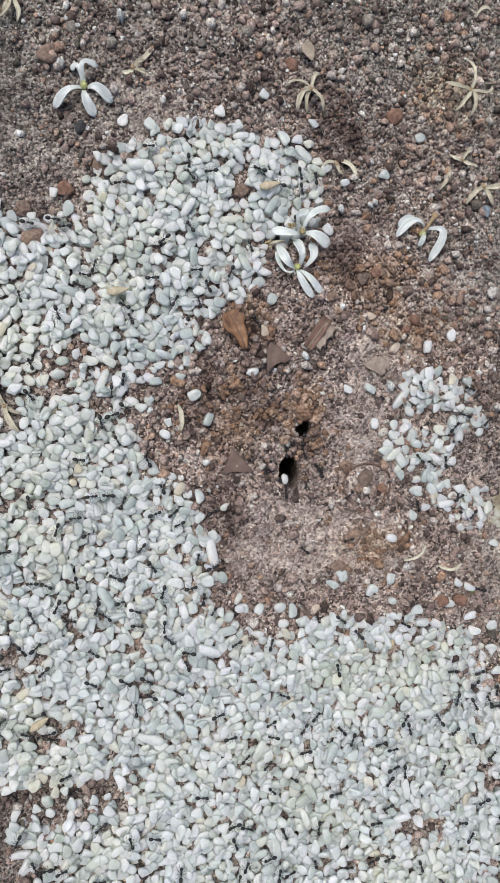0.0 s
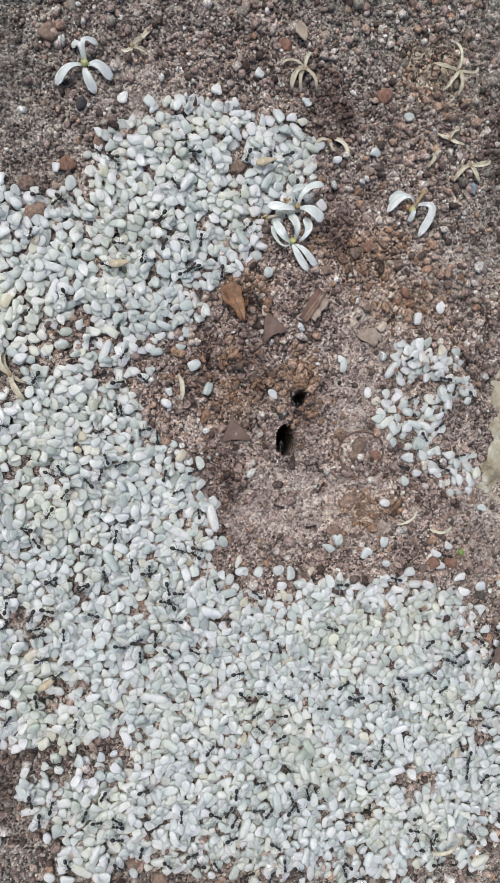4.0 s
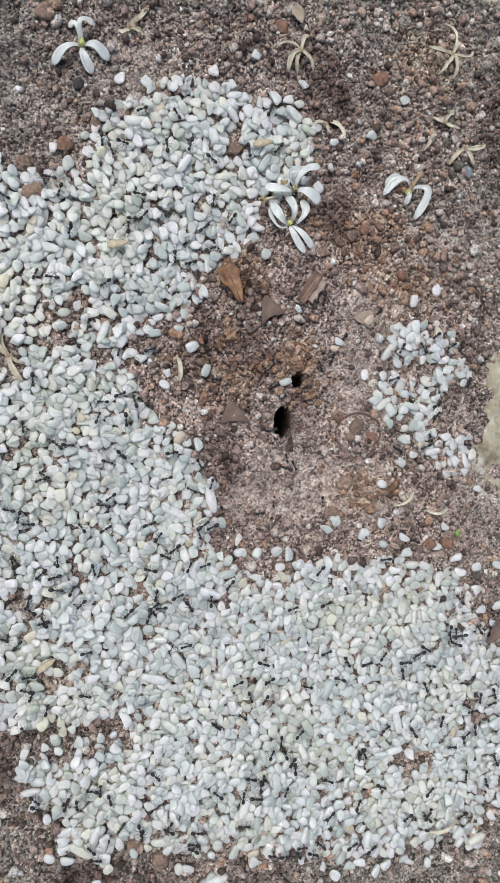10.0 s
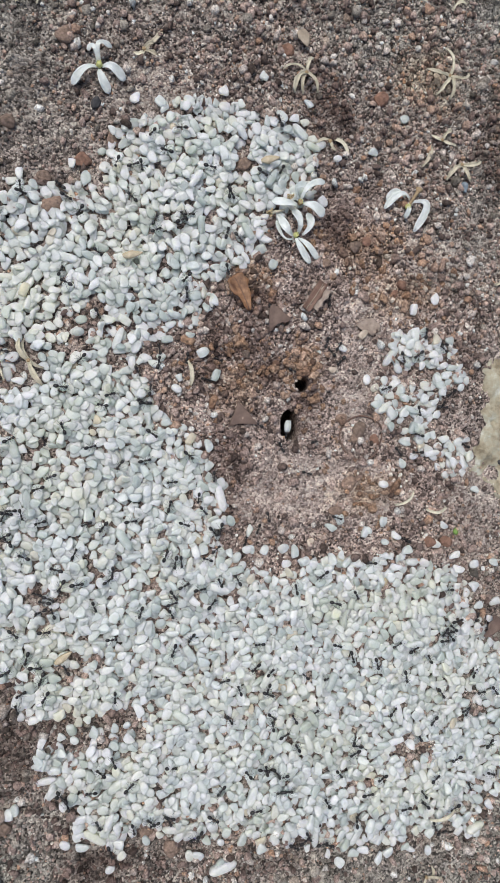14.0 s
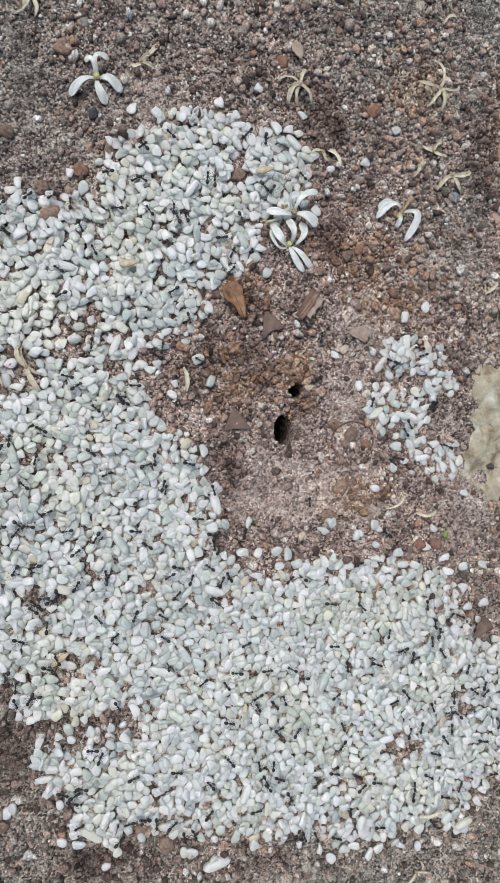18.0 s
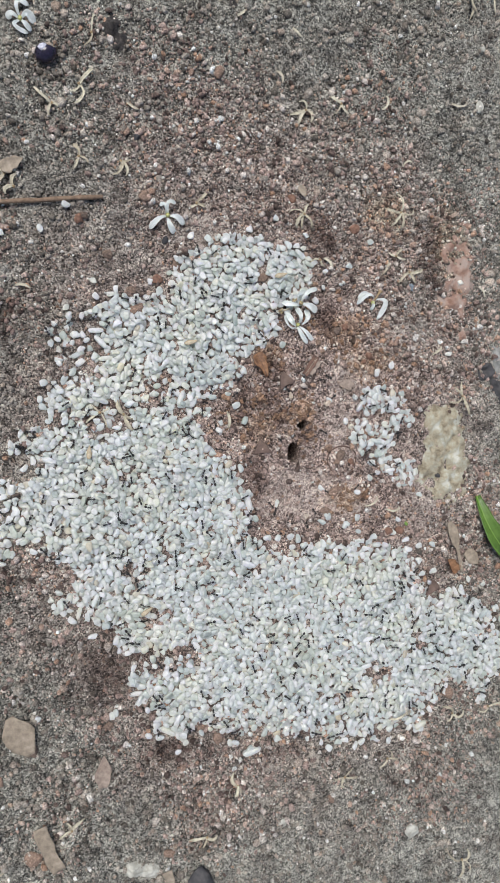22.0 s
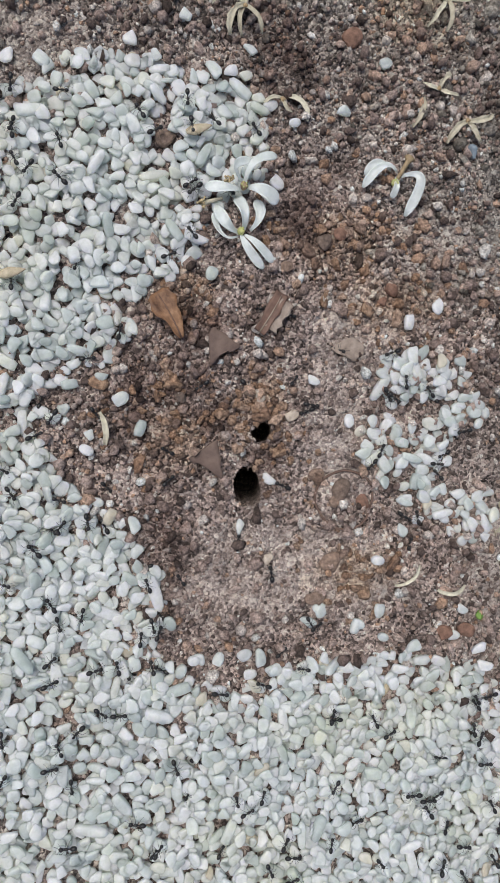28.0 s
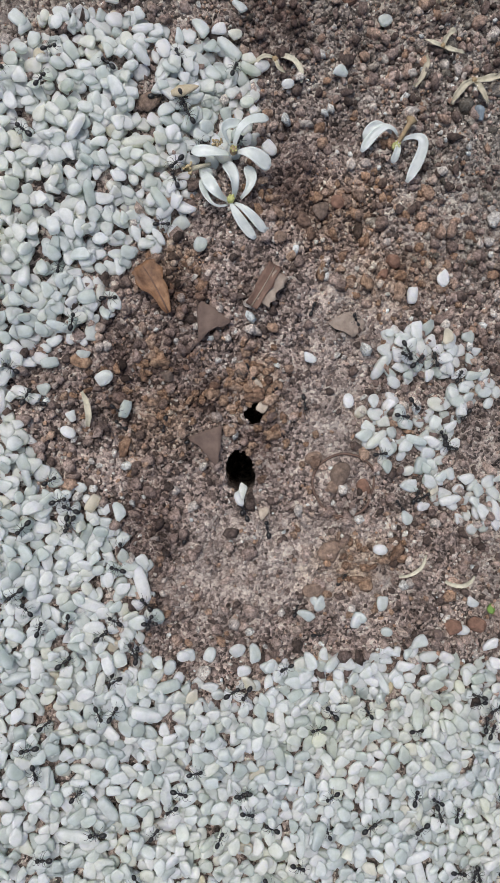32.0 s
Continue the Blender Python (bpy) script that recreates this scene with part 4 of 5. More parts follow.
fresh_flower(-19.6, 69.1, [((-20.0, 68.8), (-22.6, 67.8), (-24.8, 65.7), 1.9, 1.3, -0.3, 15), ((-19.6, 68.4), (-19.4, 66.2), (-18.2, 64.2), 2.2, 1.2, -0.3, -10),
                           ((-19.1, 68.8), (-17.2, 68.2), (-15.2, 66.5), 2.1, 1.3, -0.3, 10), ((-19.3, 69.4), (-19.4, 71.9), (-17.0, 72.1), 1.7, 1.8, 0.6, -35),
                           ((-19.9, 69.6), (-20.3, 71.7), (-21.5, 71.7), 1.4, 1.2, 0.3, 20)], 0.6,
             "fresh white five-petalled flower lying on brown soil", seed=1)
fresh_flower(14.9, 36.7, [((14.9, 36.3), (15.4, 34.1), (17.5, 31.1), 1.7, 0.9, -0.2, 10), ((15.3, 36.2), (16.9, 34.2), (19.0, 31.8), 1.7, 1.3, 0.1, -8),
                          ((14.5, 36.6), (12.6, 37.5), (11.8, 40.5), 2.0, 1.7, 0.8, -20), ((14.4, 36.1), (12.0, 36.2), (11.2, 39.6), 1.3, 1.0, 0.6, 45),
                          ((15.3, 36.9), (15.5, 38.9), (14.9, 41.6), 2.3, 1.6, 0.4, 25), ((16.3, 36.7), (17.8, 38.4), (17.7, 40.9), 1.9, 1.1, 0.2, -15)], 0.9,
             "fresh white flower with curled petals at the rice heap's edge", seed=2)
fresh_flower(16.0, 42.6, [((16.2, 42.9), (17.8, 45.3), (21.4, 46.3), 1.8, 1.7, 0.5, -25), ((16.0, 43.1), (14.9, 44.8), (17.6, 45.9), 1.5, 1.8, 1.0, 35),
                          ((15.5, 42.2), (13.2, 42.4), (10.4, 43.1), 2.0, 0.9, 0.2, 8), ((16.6, 42.4), (18.4, 41.4), (20.7, 39.9), 2.7, 1.3, 0.1, -8)], 0.8,
             "fresh white flower with a brown heart beside the rice heap", seed=3, brown=True)
fresh_flower(39.4, 41.5, [((40.0, 43.0), (37.4, 43.8), (34.4, 41.4), 1.7, 1.3, -0.2, 20), ((39.1, 43.4), (36.7, 44.4), (35.0, 43.0), 1.6, 0.9, 0.0, -10),
                          ((40.5, 42.4), (42.7, 41.0), (40.4, 36.5), 1.9, 1.8, -0.2, 35), ((39.7, 42.4), (39.3, 40.8), (38.7, 39.4), 1.3, 0.9, -0.2, 0)], 0.7,
             "wilting white flower with a brown stalk on soil", stem=(42.1, 44.8), seed=4)
fresh_flower(-52.0, 120.4, [((-51.7, 120.4), (-50.0, 121.1), (-48.6, 119.3), 2.4, 1.3, -0.2, 20), ((-52.0, 120.1), (-53.5, 118.1), (-50.5, 117.0), 1.8, 1.3, -0.2, -30),
                            ((-52.3, 120.4), (-54.0, 121.1), (-55.0, 120.2), 2.2, 1.0, 0.0, 10), ((-52.0, 120.7), (-52.3, 123.7), (-49.4, 123.8), 2.0, 1.5, 0.3, -30),
                            ((-51.8, 120.2), (-50.9, 118.8), (-49.5, 117.6), 1.6, 1.0, -0.2, 15)], 0.5,
             "fresh pale green-white flower with curled petals on soil", seed=5)
stamen_head(13.9, 43.5, 3.2, 1)
stamen_head(9.7, 40.8, 2.8, 2, (12.8, 41.4))


def dry_flower(x, y, tips, seed, label="withered flower with thin curled beige petals"):
    k = np.random.default_rng(100 + seed)
    ob = thing("dry_flower", pose(x * MM, y * MM, (surface(x, y) + 1.0) * MM), label, "dry flower", "withered flowers")
    for tx, ty in tips:
        ln, sway, rise = math.hypot(tx - x, ty - y), k.choice((-1, 1)) * k.uniform(15, 150), k.uniform(18, 48)
        pts, f = sheet(ln * 1.3, k.uniform(0.4, 0.95), ribbon, rise, 2.2 * rise, sway, 0.9, 0.12, 0.9, seed + int(k.integers(40)))
        part("dry_petal", mesh_from("dry_petal", pts, f, DRY_PETAL), ob, m=pose(0, 0, 0, 0, 0, math.degrees(math.atan2(ty - y, tx - x)) - sway / 2))
    pts, f = blob(0.5, 0.9, 0.25, ICO1, seed=seed)
    part("flower_heart", mesh_from("heart", pts + (0, 0, 0.2), f, STEM), ob)


DRY = [
    (20.3, 68.2, [(16.1, 68.4), (18.1, 64.4), (21.8, 64.7), (22.2, 70.5), (19.6, 64.4)]),
    (51.1, 67.7, [(46.8, 69.3), (55.6, 69.1), (50.5, 63.7), (48.1, 64.5), (50.5, 72.5)]),
    (48.7, 55.1, [(46.7, 56.4), (51.1, 56.5), (51.4, 54.3)]),
    (53.0, 50.1, [(49.9, 47.5), (54.5, 47.4), (56.8, 51.1)]),
    (24.0, 55.0, [(21.4, 53.9), (25.4, 53.4)]),
    (-11.1, 72.3, [(-13.1, 72.1), (-9.3, 73.2), (-8.9, 71.7)]),
    (-43.9, 17.3, [(-47.0, 15.4), (-45.6, 19.9), (-41.5, 18.3), (-42.9, 13.7)]),
    (-37.8, 16.1, [(-38.4, 19.7), (-36.1, 12.4)]),
    (66.7, 10.6, [(62.7, 9.8), (68.5, 5.6), (67.6, 14.8), (64.7, 13.5)]),
    (82.4, 132.5, [(78.7, 136.2), (81.1, 127.2), (85.3, 128.2), (85.0, 131.7)]),
    (90.4, 132.9, [(88.8, 135.7), (96.6, 132.2), (90.6, 128.4)]),
    (97.1, 137.7, [(93.1, 137.5), (103.3, 138.8), (96.9, 140.0)]),
    (107.9, 144.5, [(103.7, 142.7), (111.3, 146.7), (110.2, 140.7)]),
    (24.2, 98.2, [(20.3, 97.3), (22.0, 100.4), (25.0, 94.9), (22.0, 94.6)]),
    (35.6, 100.1, [(33.2, 101.9), (37.9, 97.9), (33.8, 97.9)]),
    (-41.4, 85.3, [(-42.8, 87.8), (-43.1, 82.5), (-39.6, 83.6)]),
    (-30.5, 84.0, [(-33.8, 80.6), (-30.0, 80.5), (-28.2, 84.6)]),
    (-46.7, 99.2, [(-50.0, 102.8), (-47.4, 96.2), (-45.5, 98.2)]),
    (-39.2, 104.3, [(-41.8, 102.9), (-35.8, 107.7), (-41.4, 99.6)]),
    (-34.3, 117.7, [(-37.0, 114.7), (-33.1, 121.8)]),
    (-60.5, 81.1, [(-62.3, 79.0), (-57.9, 81.1), (-61.1, 83.9)]),
    (88.7, -20.5, [(86.0, -23.7), (92.0, -19.9), (88.1, -17.3), (92.8, -23.8)]),
    (15.2, -100.2, [(12.6, -100.4), (18.1, -98.5), (15.2, -103.4), (18.9, -101.1)]),
    (29.9, -98.2, [(27.6, -99.9), (33.0, -100.2), (31.0, -96.0)]),
    (53.6, -89.1, [(50.0, -86.8), (57.8, -88.6), (51.8, -91.0)]),
    (52.4, -137.6, [(48.3, -132.8), (54.3, -134.7), (50.6, -142.2), (53.5, -142.6)]),
    (-17.8, -93.9, [(-17.9, -90.0), (-19.0, -96.6), (-16.7, -96.1)]),
    (-28.2, -107.0, [(-32.5, -106.8), (-25.5, -106.8), (-29.6, -109.5), (-26.5, -108.9)]),
    (-64.5, -94.7, [(-67.4, -96.4), (-60.8, -92.8), (-65.6, -92.6)]),
    (92.1, 23.8, [(88.9, 23.0), (94.6, 25.2)]),
    (90.8, -7.2, [(89.4, -3.9), (93.0, -9.6)]),
    (67.0, -90.2, [(63.5, -90.3), (72.1, -91.8)]),
    (-58.7, 77.3, [(-60.6, 75.2), (-57.4, 80.1)]),
]
for n, (dx, dy, tips) in enumerate(DRY):
    dry_flower(dx, dy, tips, n)


def dry_petal(x, y, heading, length, sway, seed):
    k = np.random.default_rng(300 + seed)
    pts, f = sheet(length, k.uniform(0.5, 0.8), ribbon, 24, 48, sway * 1.5, 0.6, 0.12, 0.4, seed)
    ob = new("dry_petal", mesh_from("dry_petal", pts, f, DRY_PETAL))
    ob.matrix_basis = at(x, y, surface(x, y) + 0.7, 0, 0, heading)
    tagged(ob, "single curled beige dry petal lying on soil", "dry petal", "strewn dry petals")


for n, (px, py, heading, length, sway) in enumerate([
    (48.8, 98.7, 20, 5.0, 70), (72.9, 100.8, -40, 6.0, 60), (16.3, 108.6, -20, 4.0, -70), (53.8, 81.6, 70, 4.0, -70), (22.7, 121.2, -60, 3.5, 20),
    (38.7, -141.6, 20, 5.0, -80), (36.7, -154.3, -30, 5.5, 70), (-89.9, -102.9, 12, 8.5, 5), (6.3, 123.3, 10, 3.0, 40), (81.0, -35.1, -80, 4.0, 40),
    (-27.0, 99.3, -60, 3.5, 40), (31.0, -19.2, -5, 5.5, 50), (37.2, -20.8, -40, 5.0, 60), (-38.5, 19.9, -100, 7.0, 60), (44.0, 50.1, 40, 5.0, 30),
    (31.3, -85.1, -10, 6.0, 30), (25.2, 55.7, -20, 5.0, -60), (-10.4, 73.1, 30, 5.0, 20), (-8.9, 9.1, 70, 5.0, 30), (91.3, -9.3, 60, 5.0, -50),
    (58.4, 24.6, 15, 4.0, 30), (-61.3, 52.5, 10, 4.0, -40), (78.9, 41.0, 100, 4.0, 30), (77.2, -95.9, 30, 5.0, 60),
]):
    dry_petal(px, py, heading, length, sway, n)


# ---- leaf scraps ----
def leaf_scrap(name, x, y, heading, length, width, profile, mat, label, rise=12, bend=20, sway=0, cup=0.15, jag=0.5, seed=0, rib=None, lift=1.3):
    """A dry scrap of leaf whose base lies at x, y and which reaches along the heading."""
    ob = thing(name, at(x, y, surface(x, y) + lift, 0, 0, heading), label, "leaf", "fallen leaf scraps")
    pts, f = sheet(length, width, profile, rise, bend, sway, cup, 0.22, jag, seed, 15, 7)
    blade = part("blade", mesh_from("blade", pts, f, mat), ob)
    if rib is None:
        return ob
    u = np.linspace(0, 0.96, 9)
    pitch, head = np.radians(rise - bend * u), np.radians(sway * u)
    st = length / 8.4
    line = np.stack([np.concatenate([[0], np.cumsum(st * np.cos(pitch) * np.cos(head))[:-1]]), np.concatenate([[0], np.cumsum(st * np.cos(pitch) * np.sin(head))[:-1]]),
                     np.concatenate([[0], np.cumsum(st * np.sin(pitch))[:-1]]) + 0.05], -1)
    pts, f = tube(line, np.linspace(0.24, 0.1, 9) * (1.0 if length > 20 else 0.45), 6)
    part("midrib", mesh_from("midrib", pts, f, rib), blade)
    return ob


leaf_scrap("leaf_scrap", 4.1, 22.6, 106, 7.4, 4.6, fan, LEAF_RUST, "rust-brown fan-shaped scrap of dry leaf on soil", 12, 20, 10, 0.3, 0.5, 1, LEAF_BARK, lift=0.9)
leaf_scrap("leaf_scrap", 12.3, 20.4, 174, 4.6, 5.2, wedge, LEAF_DARK, "grey-brown triangular scrap of dry leaf on soil", 10, 14, 0, 0.1, 0.7, 2)
leaf_scrap("leaf_scrap", 15.4, 22.0, 48, 6.6, 2.0, strip, LEAF_BARK, "brown bark-like leaf strip with a pale torn side", 16, 24, 6, 0.2, 0.4, 3, LEAF_TAN)
leaf_scrap("leaf_scrap", 17.0, 22.1, 46, 4.8, 1.9, strip, LEAF_PINK, "pale torn leaf strip lying along a brown one", 10, 12, 4, 0.1, 0.8, 4)
loose_leaf = leaf_scrap("leaf_scrap", 3.7, 0.4, 152, 5.4, 4.6, wedge, LEAF_DARK, "dark brown triangular leaf scrap beside the nest hole", 16, 22, 0, 0.12, 0.5, 5)
leaf_scrap("leaf_scrap", 31.2, 17.4, 170, 5.2, 3.2, ovate, LEAF_PINK, "tan oval leaf scrap half sunk in soil", 4, 6, 0, 0.05, 0.6, 6, lift=0.1)
leaf_scrap("leaf_scrap", 61.5, -44.9, 96, 17.0, 3.8, lambda u: 0.28 if u < 0.5 else 0.3 + 0.7 * math.sin(math.pi * min(1, (u - 0.5) * 1.9)), LEAF_TAN, "tan dry leaf with a long stalk-like rib", 6, 10, 8, 0.15, 0.4, 7)
leaf_scrap("leaf_scrap", 63.8, -38.6, -48, 6.0, 4.2, ovate, LEAF_TAN, "tan rounded piece of dry leaf on soil", 8, 14, 0, 0.2, 0.4, 8)
leaf_scrap("leaf_scrap", 60.4, -44.3, 128, 5.5, 4.0, ovate, LEAF_RUST, "brown crumpled piece of dry leaf on soil", 14, 22, 0, 0.3, 0.9, 9)
leaf_scrap("leaf_scrap", -72.2, -71.4, 112, 12.0, 9.0, lambda u: min(1, 0.2 + 1.7 * u) if u < 0.55 else max(0.12, 1 - 1.7 * (u - 0.55)), LEAF_TAN, "orange-tan broken dry leaf on grey soil", 6, 12, 0, 0.1, 0.3, 10)
leaf_scrap("leaf_scrap", -55.0, -85.0, 82, 9.0, 4.6, ovate, LEAF_PINK, "narrow tan dry leaf sliver on soil", 6, 10, 0, 0.15, 0.4, 11)
leaf_scrap("leaf_scrap", -68.7, -104.2, 112, 13.6, 3.8, strip, LEAF_TAN, "pale tan strip of dry leaf on grey soil", 5, 9, -12, 0.1, 0.35, 12)
leaf_scrap("leaf_scrap", -39.7, -118.4, 100, 5.0, 2.6, strip, LEAF_TAN, "small tan leaf chip on grey soil", 5, 8, 0, 0.1, 0.5, 13)
leaf_scrap("leaf_scrap", 47.6, -49.4, 40, 5.2, 3.6, fan, LEAF_DARK, "reddish brown leaf scrap at the rice heap's edge", 10, 16, 0, 0.15, 0.7, 14)
leaf_scrap("leaf_scrap", 19.6, 76.2, -70, 3.6, 2.2, ovate, LEAF_TAN, "pale tan pointed leaf chip on soil", 18, 30, 0, 0.2, 0.4, 15)
leaf_scrap("leaf_scrap", -61.4, 81.8, 25, 6.5, 3.6, ovate, LEAF_TAN, "pale tan dry leaf chip on soil", 8, 14, 0, 0.2, 0.6, 16)
green = leaf_scrap("green_leaf", 69.6, -21.6, -84, 30.0, 6.6, lambda u: max(0.3, min(1, 0.3 + 1.4 * u)) if u < 0.86 else max(0.08, 1 - ((u - 0.86) / 0.15) ** 2),
                   LEAF_GREEN, "fresh green leaflet lying folded on soil", 14, 26, 52, 0.55, 0.3, 17, VEIN)


# ---- husks among the rice ----
for n, (hx, hy, rz) in enumerate([(-19.2, 33.8, 5), (8.9, 50.6, 8), (-39.3, -39.6, 30), (26.5, -35.9, 60), (-48.3, 5.2, 80)]):
    ob = leaf_scrap("rice_husk", hx, hy, rz, 3.8, 1.4, ovate, HUSK, "straw-coloured rice husk lying among the grains", 10, 18, 0, -0.4, 0.2, 40 + n, lift=0.6)
    tagged(ob, category="husk", group="rice husks")


# ---- twigs and roots ----
def twig(points, r, label, mat=WOOD, name="twig"):
    pts = np.array([(x, y, surface(x, y) + r * 0.7 + k) for x, y, k in points])
    fine = []
    for a, b in zip(pts[:-1], pts[1:]):
        fine += [a + (b - a) * q for q in np.linspace(0, 1, 7)[:-1]]
    fine = np.array(fine + [pts[-1]])
    fine[:, 1] += 0.35 * r * (lumps(fine[:, 0], fine[:, 1], 4.0, 61) - 0.5)
    v, f = tube(fine, r * (0.85 + 0.3 * lumps(fine[:, 0], fine[:, 1], 2.5, 62)), 8)
    tagged(new(name, mesh_from(name, v, f, mat)), label, "twig")


twig([(-118, 71.5, 0.8), (-68.7, 73.3, 0.8), (-52.7, 73.8, 0.9), (-36.4, 74.5, 0.9)], 0.62, "thin straight brown twig lying on soil")
twig([(89.9, 151.2, 0.6), (101.1, 147.3, 0.7), (110.9, 143.5, 0.7), (135, 128, 0.6)], 0.6, "thin brown twig with faded bark on soil")


def root_loop(x, y, r, label):
    a = np.linspace(0.3, 2 * math.pi + 0.1, 34)
    px, py = x + r * np.cos(a) * (1 + 0.05 * np.sin(3 * a)), y + r * np.sin(a) * 1.02
    pts = np.stack([px, py, ground_z(px, py) + 0.3], -1)
    v, f = tube(pts, 0.19, 6)
    tagged(new("root_loop", mesh_from("root_loop", v, f, ROOT)), label, "root")


root_loop(24.8, -4.6, 4.4, "thin dark root fibre curled into a ring")


# ---- pebbles and stones ----
def pebble(x, y, r, squash, mat, label, stretch=(1, 1, 1), rz=0, rough=0.12, seed=0, name="pebble", sink=0.35, base=ICO3):
    pts, f = blob(r, squash, rough, base, stretch, seed)
    ob = new(name, mesh_from(name, pts, f, mat))
    ob.matrix_basis = at(x, y, float(ground_z(x, y, holes=False)) + r * squash * (1 - 2 * sink) , 0, 0, rz)
    raise_map(x, y, float(ground_z(x, y, holes=False)) + r * squash, r * 0.6)
    return tagged(ob, label, "stone", "scattered pebbles")


PEBBLES = [
    (21.4, -13.7, 2.0, 0.35, STONE), (24.4, -3.1, 1.9, 0.5, STONE), (27.5, -5.4, 1.3, 0.5, STONE_RED), (37.1, 25.9, 1.3, 0.7, STONE_RED), (35.4, 24.2, 0.9, 0.7, STONE_RED),
    (-20.9, 62.6, 1.2, 0.8, STONE_DARK), (53.5, 45.6, 1.1, 0.8, BLUE_BIT), (17.3, 73.2, 1.4, 0.7, STONE_RED), (-25.1, 74.6, 2.0, 0.5, STONE), (-30.8, 44.4, 2.2, 0.6, STONE),
    (-13.2, 57.5, 1.5, 0.6, STONE), (-31.6, 49.8, 1.4, 0.6, STONE), (5.9, 50.9, 1.7, 0.5, STONE), (23.1, -4.4, 1.2, 0.5, STONE), (2.6, 14.4, 1.0, 0.7, STONE),
    (13.0, 13.6, 1.1, 0.6, STONE), (21.1, -0.3, 1.4, 0.6, STONE), (27.8, 34.3, 1.6, 0.6, STONE), (30.2, 35.0, 1.2, 0.6, STONE_RED), (21.2, 31.4, 1.0, 0.7, STONE),
    (7.3, 37.8, 1.0, 0.7, STONE), (44.1, -26.5, 0.8, 0.8, VEIN), (41.5, -28.3, 1.5, 0.6, STONE_RED), (37.8, -27.8, 1.6, 0.6, STONE_RED), (36.3, 63.7, 1.8, 0.6, STONE_RED),
    (52.7, -82.0, 2.5, 0.6, STONE), (-75.2, -99.8, 2.6, 0.5, STONE), (-83.9, -92.9, 1.4, 0.7, STONE_DARK), (56.8, -161.7, 2.4, 0.6, STONE_DARK), (-22.4, -127.4, 1.3, 0.7, STONE_DARK),
    (-39.2, -109.1, 1.7, 0.6, STONE), (36.1, -123.7, 2.6, 0.5, STONE_PALE), (-82.2, -57.6, 2.0, 0.6, STONE), (-71.8, -70.9, 1.8, 0.6, STONE), (-81.9, -76.9, 2.4, 0.5, STONE),
    (-51.6, -68.4, 1.4, 0.6, STONE), (-43.3, 69.3, 1.6, 0.7, STONE_RED), (-41.8, 69.9, 1.3, 0.7, STONE), (-27.8, 136.7, 1.5, 0.9, STONE_PALE), (-25.4, 90.3, 1.2, 0.7, STONE_DARK),
    (82.5, 99.9, 1.9, 0.35, STONE_PALE), (10.0, -105.5, 1.4, 0.6, STONE), (-5.7, -109.3, 1.8, 0.4, STONE_PALE), (-2.4, 136.4, 1.6, 0.7, STONE), (-0.4, 108.3, 1.9, 0.5, STONE),
    (56.4, -13.1, 1.0, 0.8, STONE_DARK), (18.3, -18.7, 1.6, 0.5, STONE), (96.4, 63.4, 2.0, 0.8, STONE_DARK), (-18.7, 56.1, 1.5, 0.6, STONE), (-36.8, 59.6, 1.6, 0.6, STONE),
    (-24.5, 52.0, 1.8, 0.6, STONE_RED), (-26.1, -75.2, 1.6, 0.6, STONE), (-21.9, -79.1, 1.8, 0.6, STONE), (85.4, 117.7, 1.2, 0.7, STONE_PALE), (100.9, 120.9, 2.0, 0.6, STONE_RED),
]
for n, (px, py, r, squash, mat) in enumerate(PEBBLES):
    shade = {"red_pebble": "small rust-red pebble half sunk in soil", "dark_stone": "small dark grey pebble on soil", "pale_stone": "small pale grey pebble on soil",
             "green_midrib": "tiny round green seed on soil", "blue_grey_bead": "small rounded blue-grey pebble on soil"}.get(mat.name, "small rounded brown pebble half sunk in soil")
    pebble(px, py, r, squash, mat, shade, (1, 0.82, 1), n * 47, 0.3, n, sink=0.3)

pebble(-31.0, -119.6, 4.4, 0.5, STONE_DARK, "dark grey lump of stone on grey soil", (1, 1, 1), 20, 0.5, 82, "stone", 0.3)
pebble(109.3, 134.3, 4.0, 0.5, STONE_DARK, "dark grey lump of stone on soil", (1.1, 0.9, 1), 70, 0.4, 84, "stone", 0.3)
berry = thing("berry", at(-46.6, 111.4, None, 0, 0, 30, lift=2.0), "shiny dark purple berry lying on soil", "berry")
pts, f = blob(2.7, 0.9, 0.08, ICO3, (1.1, 0.9, 1), 85)
part("skin", mesh_from("skin", pts, f, BERRY), berry)
pts, f = tube([(2.6, 0.4, 0.4), (3.2, 0.6, 0.7), (3.8, 0.8, 0.6)], [0.3, 0.2, 0.25], 6)
part("stalk", mesh_from("stalk", pts, f, WOOD), berry)
# the sky's highlight on the berry, modelled as a pale lump on top
pts, f = blob(1.25, 0.5, 0.4, ICO2, (1.2, 0.9, 1), 88)
part("torn_flesh", mesh_from("torn_flesh", pts + (-0.3, 0.6, 2.0), f, GLINT), berry, "pale violet-white lump for the sky's glint on the berry")


